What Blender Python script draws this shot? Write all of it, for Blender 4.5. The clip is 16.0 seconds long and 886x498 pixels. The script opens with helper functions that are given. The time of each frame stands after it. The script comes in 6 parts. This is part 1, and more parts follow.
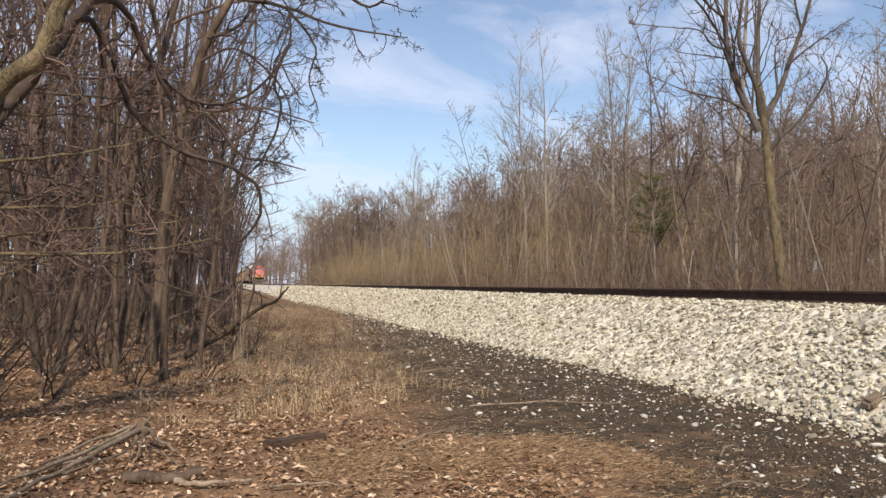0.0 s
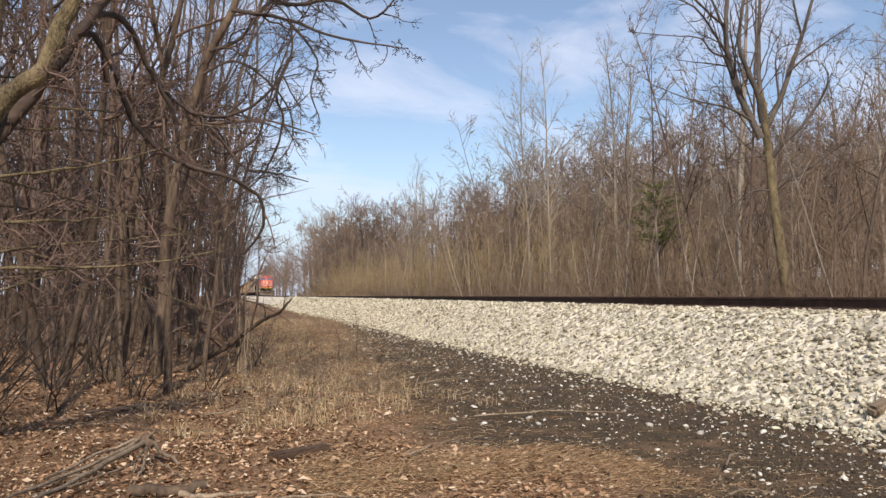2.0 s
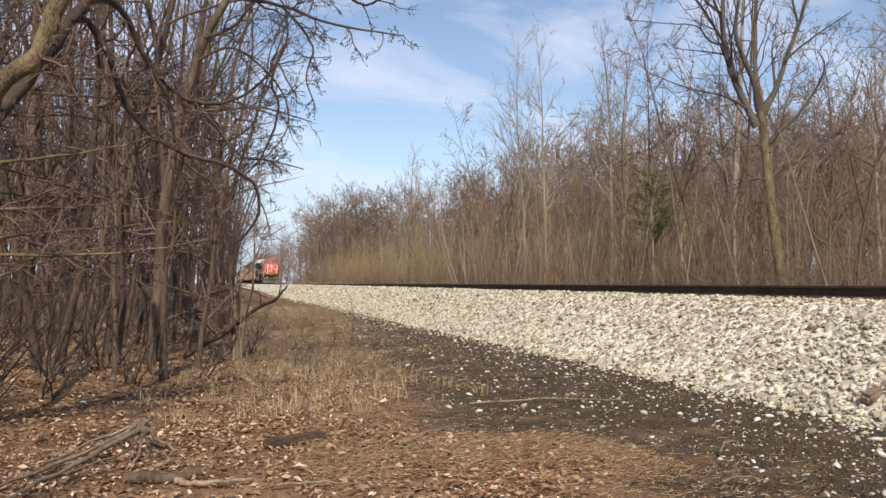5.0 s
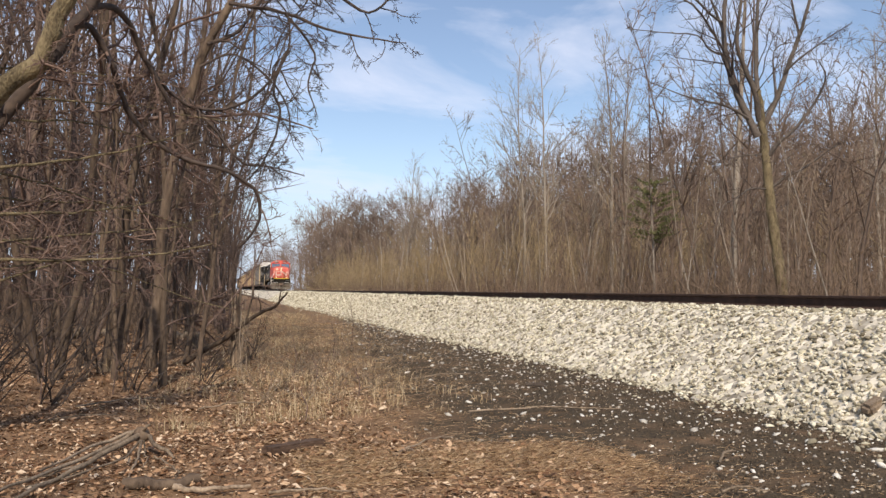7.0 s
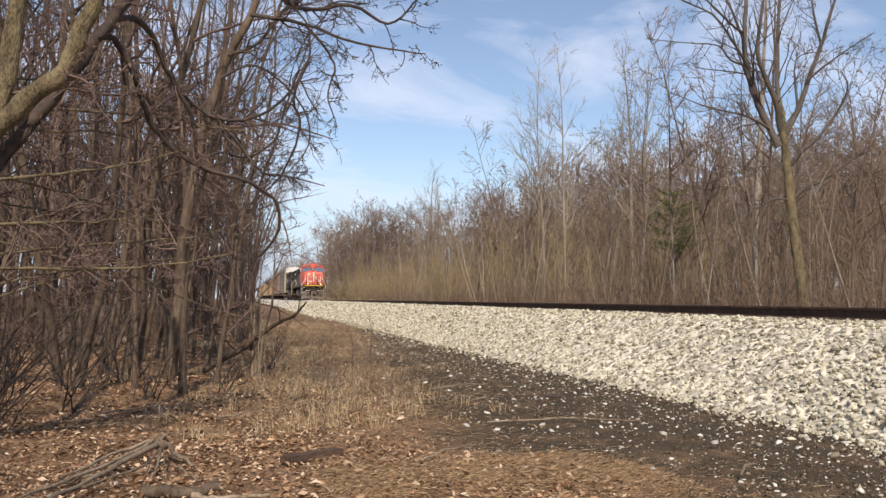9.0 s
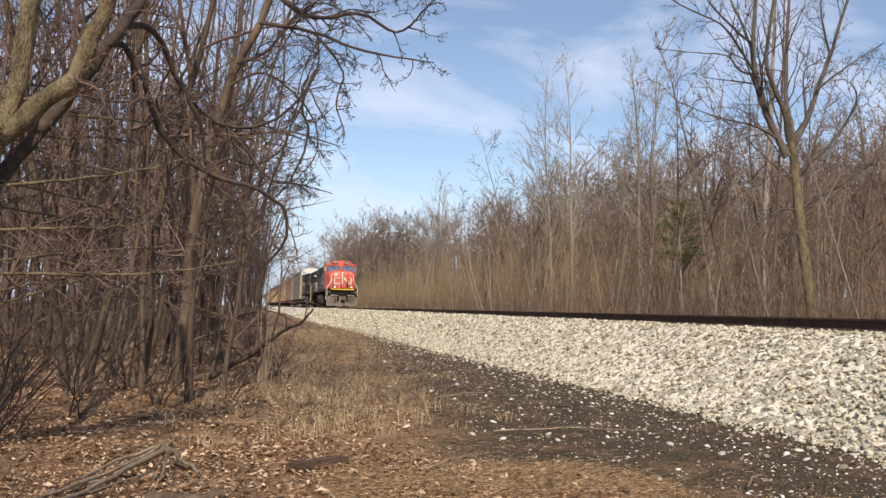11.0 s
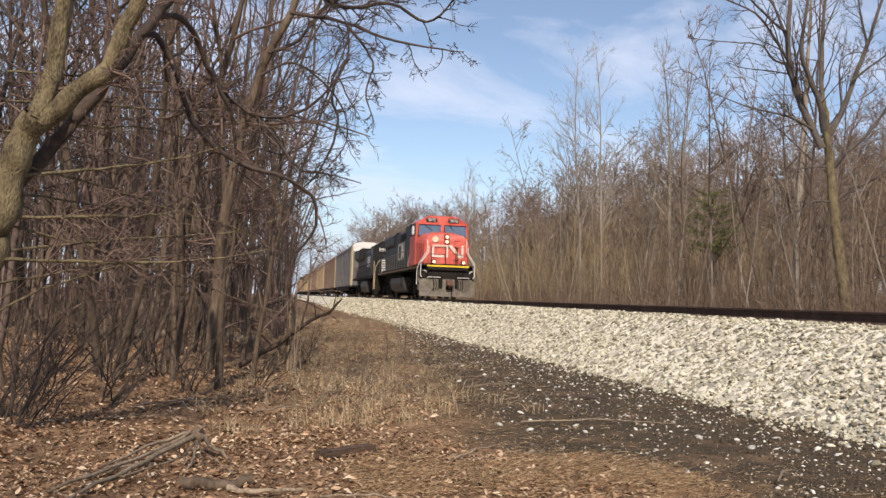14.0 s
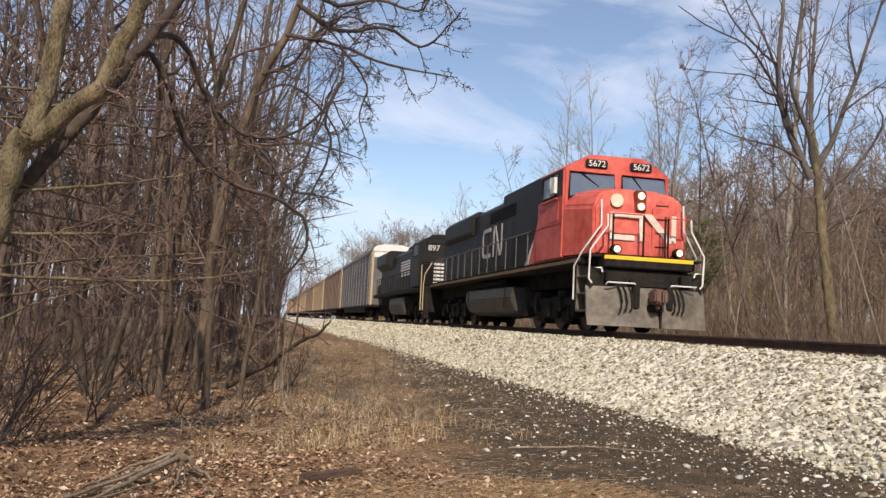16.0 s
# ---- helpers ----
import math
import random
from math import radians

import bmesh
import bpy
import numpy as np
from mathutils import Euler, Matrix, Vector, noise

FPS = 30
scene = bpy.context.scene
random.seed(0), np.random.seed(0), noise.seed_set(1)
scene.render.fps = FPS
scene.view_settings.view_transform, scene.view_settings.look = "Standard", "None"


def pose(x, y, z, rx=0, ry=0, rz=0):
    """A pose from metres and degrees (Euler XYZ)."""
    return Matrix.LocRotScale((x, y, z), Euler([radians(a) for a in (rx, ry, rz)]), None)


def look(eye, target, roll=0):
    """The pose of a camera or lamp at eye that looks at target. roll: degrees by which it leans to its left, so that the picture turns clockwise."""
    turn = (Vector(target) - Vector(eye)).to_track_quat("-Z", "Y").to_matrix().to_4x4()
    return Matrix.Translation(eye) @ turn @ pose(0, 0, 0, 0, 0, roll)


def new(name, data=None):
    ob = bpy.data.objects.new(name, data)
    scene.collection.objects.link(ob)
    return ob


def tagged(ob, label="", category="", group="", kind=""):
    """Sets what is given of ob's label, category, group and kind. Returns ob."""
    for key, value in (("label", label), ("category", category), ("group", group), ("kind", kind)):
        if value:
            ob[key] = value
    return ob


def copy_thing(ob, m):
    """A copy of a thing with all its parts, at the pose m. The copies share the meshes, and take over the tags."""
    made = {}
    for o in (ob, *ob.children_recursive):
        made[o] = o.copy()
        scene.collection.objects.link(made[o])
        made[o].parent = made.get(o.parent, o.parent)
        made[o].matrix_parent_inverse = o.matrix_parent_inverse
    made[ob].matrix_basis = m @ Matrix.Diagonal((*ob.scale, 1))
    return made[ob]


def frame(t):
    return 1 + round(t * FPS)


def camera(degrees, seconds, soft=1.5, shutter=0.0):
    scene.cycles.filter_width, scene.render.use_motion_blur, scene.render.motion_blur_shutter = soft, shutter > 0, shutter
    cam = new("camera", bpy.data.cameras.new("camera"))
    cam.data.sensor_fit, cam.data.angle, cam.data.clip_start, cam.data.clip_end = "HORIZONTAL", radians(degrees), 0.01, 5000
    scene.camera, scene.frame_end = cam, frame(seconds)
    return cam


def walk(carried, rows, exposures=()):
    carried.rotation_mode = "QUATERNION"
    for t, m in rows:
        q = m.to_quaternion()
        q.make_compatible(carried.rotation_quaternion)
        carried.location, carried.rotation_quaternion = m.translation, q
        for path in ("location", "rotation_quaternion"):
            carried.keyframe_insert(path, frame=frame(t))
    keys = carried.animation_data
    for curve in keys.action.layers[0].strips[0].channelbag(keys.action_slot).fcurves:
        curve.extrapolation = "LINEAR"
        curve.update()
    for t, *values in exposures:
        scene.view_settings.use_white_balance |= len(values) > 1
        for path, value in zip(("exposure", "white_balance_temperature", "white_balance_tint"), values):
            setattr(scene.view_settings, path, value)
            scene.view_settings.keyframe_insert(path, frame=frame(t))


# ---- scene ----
RAIL_Z = 1.25                      # top of the rail above the path
EYE = (0.0, 0.0, 1.22)
TRACK_X = 9.05                     # centre line of the track, which runs along y
cam = camera(55.0, 16.0, soft=1.45)

LOOKS = [                          # seconds, yaw, pitch, roll
    (0.0, -14.475, 2.551, -0.873),
    (0.5, -15.189, 2.619, -0.620),
    (1.0, -15.484, 2.662, -0.667),
    (1.5, -14.903, 2.707, -0.364),
    (2.0, -14.246, 3.220, -0.332),
    (2.5, -14.163, 2.997, -0.582),
    (3.0, -14.421, 2.033, -0.544),
    (3.5, -14.327, 1.808, -0.269),
    (4.0, -14.630, 1.918, -0.340),
    (6.5, -14.353, 2.947, -0.627),
    (7.0, -14.534, 2.911, -0.799),
    (7.5, -14.674, 3.010, -0.630),
    (8.0, -13.961, 3.315, 0.222),
    (8.5, -13.300, 3.650, -0.160),
    (9.0, -13.288, 3.569, -1.039),
    (11.5, -12.683, 4.181, -1.583),
    (12.0, -12.021, 3.505, -1.430),
    (12.5, -11.802, 3.360, -1.354),
    (13.0, -11.352, 3.586, -1.442),
    (13.5, -11.023, 3.236, -1.824),
    (14.0, -10.948, 3.399, -1.952),
    (14.5, -11.175, 3.865, -2.075),
    (15.0, -11.285, 4.589, -2.587),
    (15.5, -11.546, 4.433, -2.950),
    (16.0, -11.661, 5.032, -2.937),
]
walk(cam, [(t, pose(*EYE, 90 + p, r, y)) for t, y, p, r in LOOKS],
     exposures=[(0.0, 0.02, 6700, 14), (16.0, 0.02, 6700, 14)])

# ---- light ----
SUN_DIR = Vector((-0.15, -0.76, 0.63)).normalized()
world = bpy.data.worlds.new("sky")
scene.world = world
world.use_nodes = True
wn, wl = world.node_tree.nodes, world.node_tree.links
wn.clear()
sky = wn.new("ShaderNodeTexSky")
sky.sky_type, sky.sun_disc = "NISHITA", False
sky.sun_elevation = math.asin(SUN_DIR.z)
sky.sun_rotation = math.atan2(SUN_DIR.x, SUN_DIR.y)
sky.air_density, sky.dust_density, sky.ozone_density = 1.0, 0.1, 2.0
# thin high cloud, spread in streaks over the whole sky
wtc = wn.new("ShaderNodeTexCoord")
wsep = wn.new("ShaderNodeSeparateXYZ")
wl.new(wtc.outputs["Generated"], wsep.inputs[0])
wz = wn.new("ShaderNodeMath"); wz.operation = "ADD"; wz.inputs[1].default_value = 0.22
wl.new(wsep.outputs["Z"], wz.inputs[0])
wpx = wn.new("ShaderNodeMath"); wpx.operation = "DIVIDE"
wpy = wn.new("ShaderNodeMath"); wpy.operation = "DIVIDE"
wl.new(wsep.outputs["X"], wpx.inputs[0]); wl.new(wz.outputs[0], wpx.inputs[1])
wl.new(wsep.outputs["Y"], wpy.inputs[0]); wl.new(wz.outputs[0], wpy.inputs[1])
wcomb = wn.new("ShaderNodeCombineXYZ")
wl.new(wpx.outputs[0], wcomb.inputs[0]); wl.new(wpy.outputs[0], wcomb.inputs[1])
wmap = wn.new("ShaderNodeMapping")
wmap.inputs["Rotation"].default_value = (0, 0, 0.5)
wmap.inputs["Scale"].default_value = (0.9, 1.5, 1)
wmap.inputs["Location"].default_value = (1.3, 0.2, 0)
wl.new(wcomb.outputs[0], wmap.inputs[0])
wno = wn.new("ShaderNodeTexNoise")
wno.inputs["Scale"].default_value, wno.inputs["Detail"].default_value, wno.inputs["Roughness"].default_value = 1.5, 8, 0.58
wno.inputs["Distortion"].default_value = 0.5
wl.new(wmap.outputs[0], wno.inputs["Vector"])
wramp = wn.new("ShaderNodeValToRGB")
wramp.color_ramp.elements[0].position, wramp.color_ramp.elements[0].color = 0.44, (0.05, 0.05, 0.05, 1)
wramp.color_ramp.elements[1].position, wramp.color_ramp.elements[1].color = 0.78, (1, 1, 1, 1)
wl.new(wno.outputs["Fac"], wramp.inputs[0])
wmix = wn.new("ShaderNodeMix"); wmix.data_type = "RGBA"
wmix.inputs["B"].default_value = (7.0, 7.5, 8.7, 1)
wl.new(wramp.outputs[0], wmix.inputs["Factor"]); wl.new(sky.outputs[0], wmix.inputs["A"])
wbg = wn.new("ShaderNodeBackground"); wbg.inputs["Strength"].default_value = 0.13
# pale blue haze towards the horizon, all round
whz = wn.new("ShaderNodeMapRange"); whz.interpolation_type = "SMOOTHSTEP"
whz.inputs["From Min"].default_value, whz.inputs["From Max"].default_value = 0.0, 0.18
whz.inputs["To Min"].default_value, whz.inputs["To Max"].default_value = 0.92, 0.0
wl.new(wsep.outputs["Z"], whz.inputs["Value"])
whm = wn.new("ShaderNodeMix"); whm.data_type = "RGBA"
whm.inputs["B"].default_value = (4.3, 5.3, 6.7, 1)
wl.new(whz.outputs[0], whm.inputs["Factor"]); wl.new(wmix.outputs["Result"], whm.inputs["A"])
wl.new(whm.outputs["Result"], wbg.inputs[0])
wout = wn.new("ShaderNodeOutputWorld"); wl.new(wbg.outputs[0], wout.inputs[0])

sun = new("sun", bpy.data.lights.new("sun", "SUN"))
sun.data.energy, sun.data.angle, sun.data.color = 4.9, radians(0.6), (1.0, 0.92, 0.79)
sun.matrix_world = look(SUN_DIR * 60, (0, 0, 0))


# ---- materials ----
def mat(name, c1, c2, scale=4.0, rough=0.8, bump=0.3, fine=40.0, metal=0.0, vary=0.0, island=0.0, stretch=(1, 1, 1), spec=0.3):
    """Two colours mixed by noise at a coarse and a fine scale, with relief from the fine one."""
    m = bpy.data.materials.new(name)
    m.use_nodes = True
    n, l = m.node_tree.nodes, m.node_tree.links
    b = n["Principled BSDF"]
    b.inputs["Roughness"].default_value, b.inputs["Metallic"].default_value = rough, metal
    b.inputs["Specular IOR Level"].default_value = spec
    tc = n.new("ShaderNodeTexCoord")
    mp = n.new("ShaderNodeMapping")
    mp.inputs["Scale"].default_value = stretch
    l.new(tc.outputs["Object"], mp.inputs[0])
    a, f = n.new("ShaderNodeTexNoise"), n.new("ShaderNodeTexNoise")
    a.inputs["Scale"].default_value, a.inputs["Detail"].default_value = scale, 5
    f.inputs["Scale"].default_value, f.inputs["Detail"].default_value = fine, 4
    l.new(mp.outputs[0], a.inputs["Vector"]); l.new(mp.outputs[0], f.inputs["Vector"])
    add = n.new("ShaderNodeMath"); add.operation = "ADD"
    l.new(a.outputs["Fac"], add.inputs[0]); l.new(f.outputs["Fac"], add.inputs[1])
    mr = n.new("ShaderNodeMapRange")
    mr.inputs["From Min"].default_value, mr.inputs["From Max"].default_value = 0.72, 1.28
    l.new(add.outputs[0], mr.inputs["Value"])
    mx = n.new("ShaderNodeMix"); mx.data_type = "RGBA"
    mx.inputs["A"].default_value, mx.inputs["B"].default_value = (*c1, 1), (*c2, 1)
    l.new(mr.outputs[0], mx.inputs["Factor"])
    out = mx.outputs["Result"]
    if vary or island:
        hs = n.new("ShaderNodeHueSaturation")
        src = n.new("ShaderNodeObjectInfo").outputs["Random"] if vary else n.new("ShaderNodeNewGeometry").outputs["Random Per Island"]
        k = vary or island
        vr = n.new("ShaderNodeMapRange")
        vr.inputs["To Min"].default_value, vr.inputs["To Max"].default_value = 1 - k, 1 + k
        l.new(src, vr.inputs["Value"]); l.new(vr.outputs[0], hs.inputs["Value"]); l.new(out, hs.inputs["Color"])
        out = hs.outputs["Color"]
    l.new(out, b.inputs["Base Color"])
    if bump:
        bp = n.new("ShaderNodeBump"); bp.inputs["Strength"].default_value = bump; bp.inputs["Distance"].default_value = 0.02
        l.new(f.outputs["Fac"], bp.inputs["Height"]); l.new(bp.outputs[0], b.inputs["Normal"])
    return m


def ramp_mat(name, stops, rough=0.85, fine=30.0, bump=0.2, spec=0.1):
    """Each island takes its own colour from a ramp."""
    m = mat(name, (0.8, 0.8, 0.8), (1, 1, 1), 3, rough, bump, fine, spec=spec)
    n, l = m.node_tree.nodes, m.node_tree.links
    r = n.new("ShaderNodeValToRGB")
    el = r.color_ramp.elements
    while len(el) < len(stops):
        el.new(0.5)
    for e, (p, c) in zip(el, stops):
        e.position, e.color = p, (*c, 1)
    l.new(n.new("ShaderNodeNewGeometry").outputs["Random Per Island"], r.inputs[0])
    mul = n.new("ShaderNodeMix"); mul.data_type, mul.blend_type = "RGBA", "MULTIPLY"
    mul.inputs["Factor"].default_value = 1
    b = n["Principled BSDF"]
    l.new(b.inputs["Base Color"].links[0].from_socket, mul.inputs["A"]); l.new(r.outputs[0], mul.inputs["B"])
    l.new(mul.outputs["Result"], b.inputs["Base Color"])
    return m


M_BARK = mat("bark", (0.050, 0.034, 0.024), (0.148, 0.106, 0.072), 3, 0.9, 0.8, 28, vary=0.25, stretch=(1, 1, 0.25))
M_BARK_NEAR = mat("bark_near", (0.055, 0.04, 0.022), (0.26, 0.205, 0.115), 9, 0.9, 1.0, 75, stretch=(1, 1, 0.4))
M_BARK_PALE = mat("bark_pale", (0.17, 0.14, 0.11), (0.34, 0.295, 0.235), 3, 0.9, 0.5, 30, stretch=(1, 1, 0.3))
M_TWIG = mat("twig", (0.092, 0.058, 0.046), (0.20, 0.135, 0.105), 2, 0.9, 0, 20, vary=0.25)
M_BARK_GREY = mat("bark_grey", (0.05, 0.042, 0.036), (0.15, 0.122, 0.10), 4, 0.9, 0.6, 40, stretch=(1, 1, 0.4))
# M_TWIG made darker: shade and silhouette against the sky sit in the colour
M_TWIG_DARK = mat("shaded_twig", (0.035, 0.026, 0.022), (0.095, 0.068, 0.052), 2, 0.85, 0, 20)
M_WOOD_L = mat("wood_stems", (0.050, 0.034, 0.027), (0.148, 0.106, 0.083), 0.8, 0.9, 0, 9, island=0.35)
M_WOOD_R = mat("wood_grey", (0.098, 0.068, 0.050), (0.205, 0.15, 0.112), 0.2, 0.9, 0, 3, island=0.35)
# paler than M_WOOD_R: the haze of distance is put into the bark colour
M_WOOD_FAR = mat("wood_far_haze", (0.125, 0.09, 0.068), (0.25, 0.185, 0.142), 0.1, 0.9, 0, 2, island=0.3)
M_YOUNG = mat("young_stems", (0.185, 0.135, 0.072), (0.345, 0.262, 0.152), 0.12, 0.9, 0, 2, island=0.35)
M_PALE_STEM = mat("pale_stem", (0.22, 0.18, 0.135), (0.37, 0.315, 0.25), 0.6, 0.9, 0, 6, island=0.3)
M_BRUSH = mat("brush", (0.098, 0.066, 0.046), (0.21, 0.148, 0.10), 0.2, 0.9, 0, 3, island=0.35)
M_NEEDLE = mat("needles", (0.075, 0.085, 0.026), (0.16, 0.165, 0.058), 2, 0.8, 0, 20, island=0.3)
M_RAIL = mat("rail_steel", (0.045, 0.028, 0.022), (0.10, 0.06, 0.045), 6, 0.75, 0.3, 60, metal=0.3)
M_RAILTOP = mat("rail_top", (0.35, 0.33, 0.31), (0.5, 0.48, 0.45), 6, 0.3, 0.05, 60, metal=0.9)
M_TIE = mat("tie_wood", (0.04, 0.03, 0.025), (0.11, 0.085, 0.065), 5, 0.9, 0.6, 40, vary=0.3, stretch=(0.3, 1, 1))
M_DEADWOOD = mat("dead_wood", (0.11, 0.078, 0.052), (0.33, 0.255, 0.18), 6, 0.9, 0.6, 60, vary=0.2, stretch=(1, 1, 0.4))
M_STONE = ramp_mat("ballast_stone", [(0.0, (0.14, 0.118, 0.08)), (0.22, (0.36, 0.32, 0.232)), (0.6, (0.56, 0.515, 0.385)), (1.0, (0.77, 0.72, 0.57))], 0.85, 60, 0.5)
M_LEAF = ramp_mat("dead_leaf", [(0.0, (0.10, 0.050, 0.029)), (0.3, (0.25, 0.140, 0.078)), (0.7, (0.45, 0.285, 0.17)), (0.92, (0.62, 0.45, 0.30)), (1.0, (0.72, 0.58, 0.43))], 0.7, 40, 0.2)
M_GRASS = ramp_mat("dry_grass", [(0.0, (0.24, 0.165, 0.09)), (0.5, (0.44, 0.33, 0.19)), (1.0, (0.62, 0.50, 0.33))], 0.8, 20, 0)


def ground_mat():
    """Leaf litter and bare earth, with a strip of dark cinders beside the ballast."""
    m = mat("ground", (0.085, 0.050, 0.029), (0.36, 0.228, 0.135), 2.6, 0.95, 1.0, 55, spec=0.08)
    n, l = m.node_tree.nodes, m.node_tree.links
    b = n["Principled BSDF"]
    base = b.inputs["Base Color"].links[0].from_socket
    tc = n.new("ShaderNodeTexCoord")
    no = n.new("ShaderNodeTexNoise"); no.inputs["Scale"].default_value, no.inputs["Detail"].default_value = 1.3, 6
    l.new(tc.outputs["Object"], no.inputs["Vector"])
    sub = n.new("ShaderNodeVectorMath"); sub.operation = "SUBTRACT"; sub.inputs[1].default_value = (0.5, 0.5, 0.5)
    l.new(no.outputs["Color"], sub.inputs[0])
    sc = n.new("ShaderNodeVectorMath"); sc.operation = "MULTIPLY_ADD"; sc.inputs[1].default_value = (2.2, 2.2, 0)
    l.new(sub.outputs[0], sc.inputs[0]); l.new(tc.outputs["Object"], sc.inputs[2])
    sep = n.new("ShaderNodeSeparateXYZ"); l.new(sc.outputs[0], sep.inputs[0])
    my = n.new("ShaderNodeMapRange"); my.inputs["From Max"].default_value = 40
    l.new(sep.outputs["Y"], my.inputs["Value"])
    rp = n.new("ShaderNodeValToRGB")
    el = rp.color_ramp.elements
    pts = [(0.0, 2.0), (4.6, 2.3), (5.2, 3.2), (6.3, 3.1), (6.9, 1.7), (9.4, 1.9), (28, 3.8), (40, 5.2)]
    while len(el) < len(pts):
        el.new(0.5)
    for e, (y, x) in zip(el, pts):
        e.position, e.color = y / 40, (x / 10, x / 10, x / 10, 1)
    l.new(my.outputs[0], rp.inputs[0])
    sx = n.new("ShaderNodeMath"); sx.operation = "MULTIPLY_ADD"; sx.inputs[1].default_value = -10
    l.new(rp.outputs[0], sx.inputs[0]); l.new(sep.outputs["X"], sx.inputs[2])
    k = n.new("ShaderNodeMapRange")
    k.inputs["From Min"].default_value, k.inputs["From Max"].default_value = -0.15, 0.45
    l.new(sx.outputs[0], k.inputs["Value"])
    far = n.new("ShaderNodeMapRange")
    far.inputs["From Min"].default_value, far.inputs["From Max"].default_value = 12.0, 13.0
    far.inputs["To Min"].default_value, far.inputs["To Max"].default_value = 1, 0
    l.new(sep.outputs["X"], far.inputs["Value"])
    kk = n.new("ShaderNodeMath"); kk.operation = "MULTIPLY"
    l.new(k.outputs[0], kk.inputs[0]); l.new(far.outputs[0], kk.inputs[1])
    cn = n.new("ShaderNodeTexNoise"); cn.inputs["Scale"].default_value, cn.inputs["Detail"].default_value = 35, 6
    l.new(tc.outputs["Object"], cn.inputs["Vector"])
    cr = n.new("ShaderNodeValToRGB")
    cr.color_ramp.elements[0].position, cr.color_ramp.elements[0].color = 0.3, (0.036, 0.028, 0.020, 1)
    cr.color_ramp.elements[1].position, cr.color_ramp.elements[1].color = 0.75, (0.125, 0.094, 0.062, 1)
    l.new(cn.outputs["Fac"], cr.inputs[0])
    pn = n.new("ShaderNodeTexNoise"); pn.inputs["Scale"].default_value, pn.inputs["Detail"].default_value = 1.9, 7
    l.new(tc.outputs["Object"], pn.inputs["Vector"])
    pr = n.new("ShaderNodeMapRange")
    pr.inputs["From Min"].default_value, pr.inputs["From Max"].default_value, pr.inputs["To Max"].default_value = 0.50, 0.72, 0.6
    l.new(pn.outputs["Fac"], pr.inputs["Value"])
    pm = n.new("ShaderNodeMix"); pm.data_type = "RGBA"
    l.new(pr.outputs[0], pm.inputs["Factor"]); l.new(cr.outputs[0], pm.inputs["A"]); l.new(base, pm.inputs["B"])
    mx = n.new("ShaderNodeMix"); mx.data_type = "RGBA"
    l.new(kk.outputs[0], mx.inputs["Factor"]); l.new(base, mx.inputs["A"]); l.new(pm.outputs["Result"], mx.inputs["B"])
    l.new(mx.outputs["Result"], b.inputs["Base Color"])
    return m


M_GROUND = ground_mat()


def bed_mat():
    """Ballast too far off to tell its stones apart: cells of pale and grey stone with dark gaps."""
    m = mat("ballast_bed", (0.34, 0.31, 0.26), (0.62, 0.58, 0.50), 2, 0.9, 0.5, 50)
    n, l = m.node_tree.nodes, m.node_tree.links
    b = n["Principled BSDF"]
    tc = n.new("ShaderNodeTexCoord")
    vo = n.new("ShaderNodeTexVoronoi"); vo.inputs["Scale"].default_value = 11
    l.new(tc.outputs["Object"], vo.inputs["Vector"])
    bw = n.new("ShaderNodeRGBToBW"); l.new(vo.outputs["Color"], bw.inputs[0])
    cr = n.new("ShaderNodeValToRGB")
    cr.color_ramp.elements[0].position, cr.color_ramp.elements[0].color = 0.15, (0.22, 0.19, 0.145, 1)
    cr.color_ramp.elements[1].position, cr.color_ramp.elements[1].color = 0.75, (0.78, 0.71, 0.57, 1)
    l.new(bw.outputs[0], cr.inputs[0]); l.new(cr.outputs[0], b.inputs["Base Color"])
    bp = n.new("ShaderNodeBump"); bp.inputs["Strength"].default_value = 0.6; bp.inputs["Distance"].default_value = 0.02
    bp.invert = True
    l.new(vo.outputs["Distance"], bp.inputs["Height"]); l.new(bp.outputs[0], b.inputs["Normal"])
    return m


M_BED = bed_mat()


# ---- mesh helpers ----
def part(name, bm, material, parent=None, label="", smooth=False):
    me = bpy.data.meshes.new(name)
    bm.to_mesh(me); bm.free()
    me.materials.append(material)
    if smooth:
        me.polygons.foreach_set("use_smooth", [True] * len(me.polygons))
    ob = new(name, me)
    ob.parent = parent
    if label:
        tagged(ob, label)
    return ob


def mesh_np(name, v, f, material, smooth=False):
    """A mesh from arrays: v (n, 3), f (m, 3) or (m, 4)."""
    me = bpy.data.meshes.new(name)
    k = f.shape[1]
    me.vertices.add(len(v)); me.vertices.foreach_set("co", np.asarray(v, np.float32).ravel())
    me.loops.add(f.size); me.loops.foreach_set("vertex_index", np.asarray(f, np.int32).ravel())
    me.polygons.add(len(f)); me.polygons.foreach_set("loop_start", np.arange(0, f.size, k, dtype=np.int32))
    me.update(calc_edges=True)
    if smooth:
        me.polygons.foreach_set("use_smooth", np.ones(len(f), bool))
    me.materials.append(material)
    return me


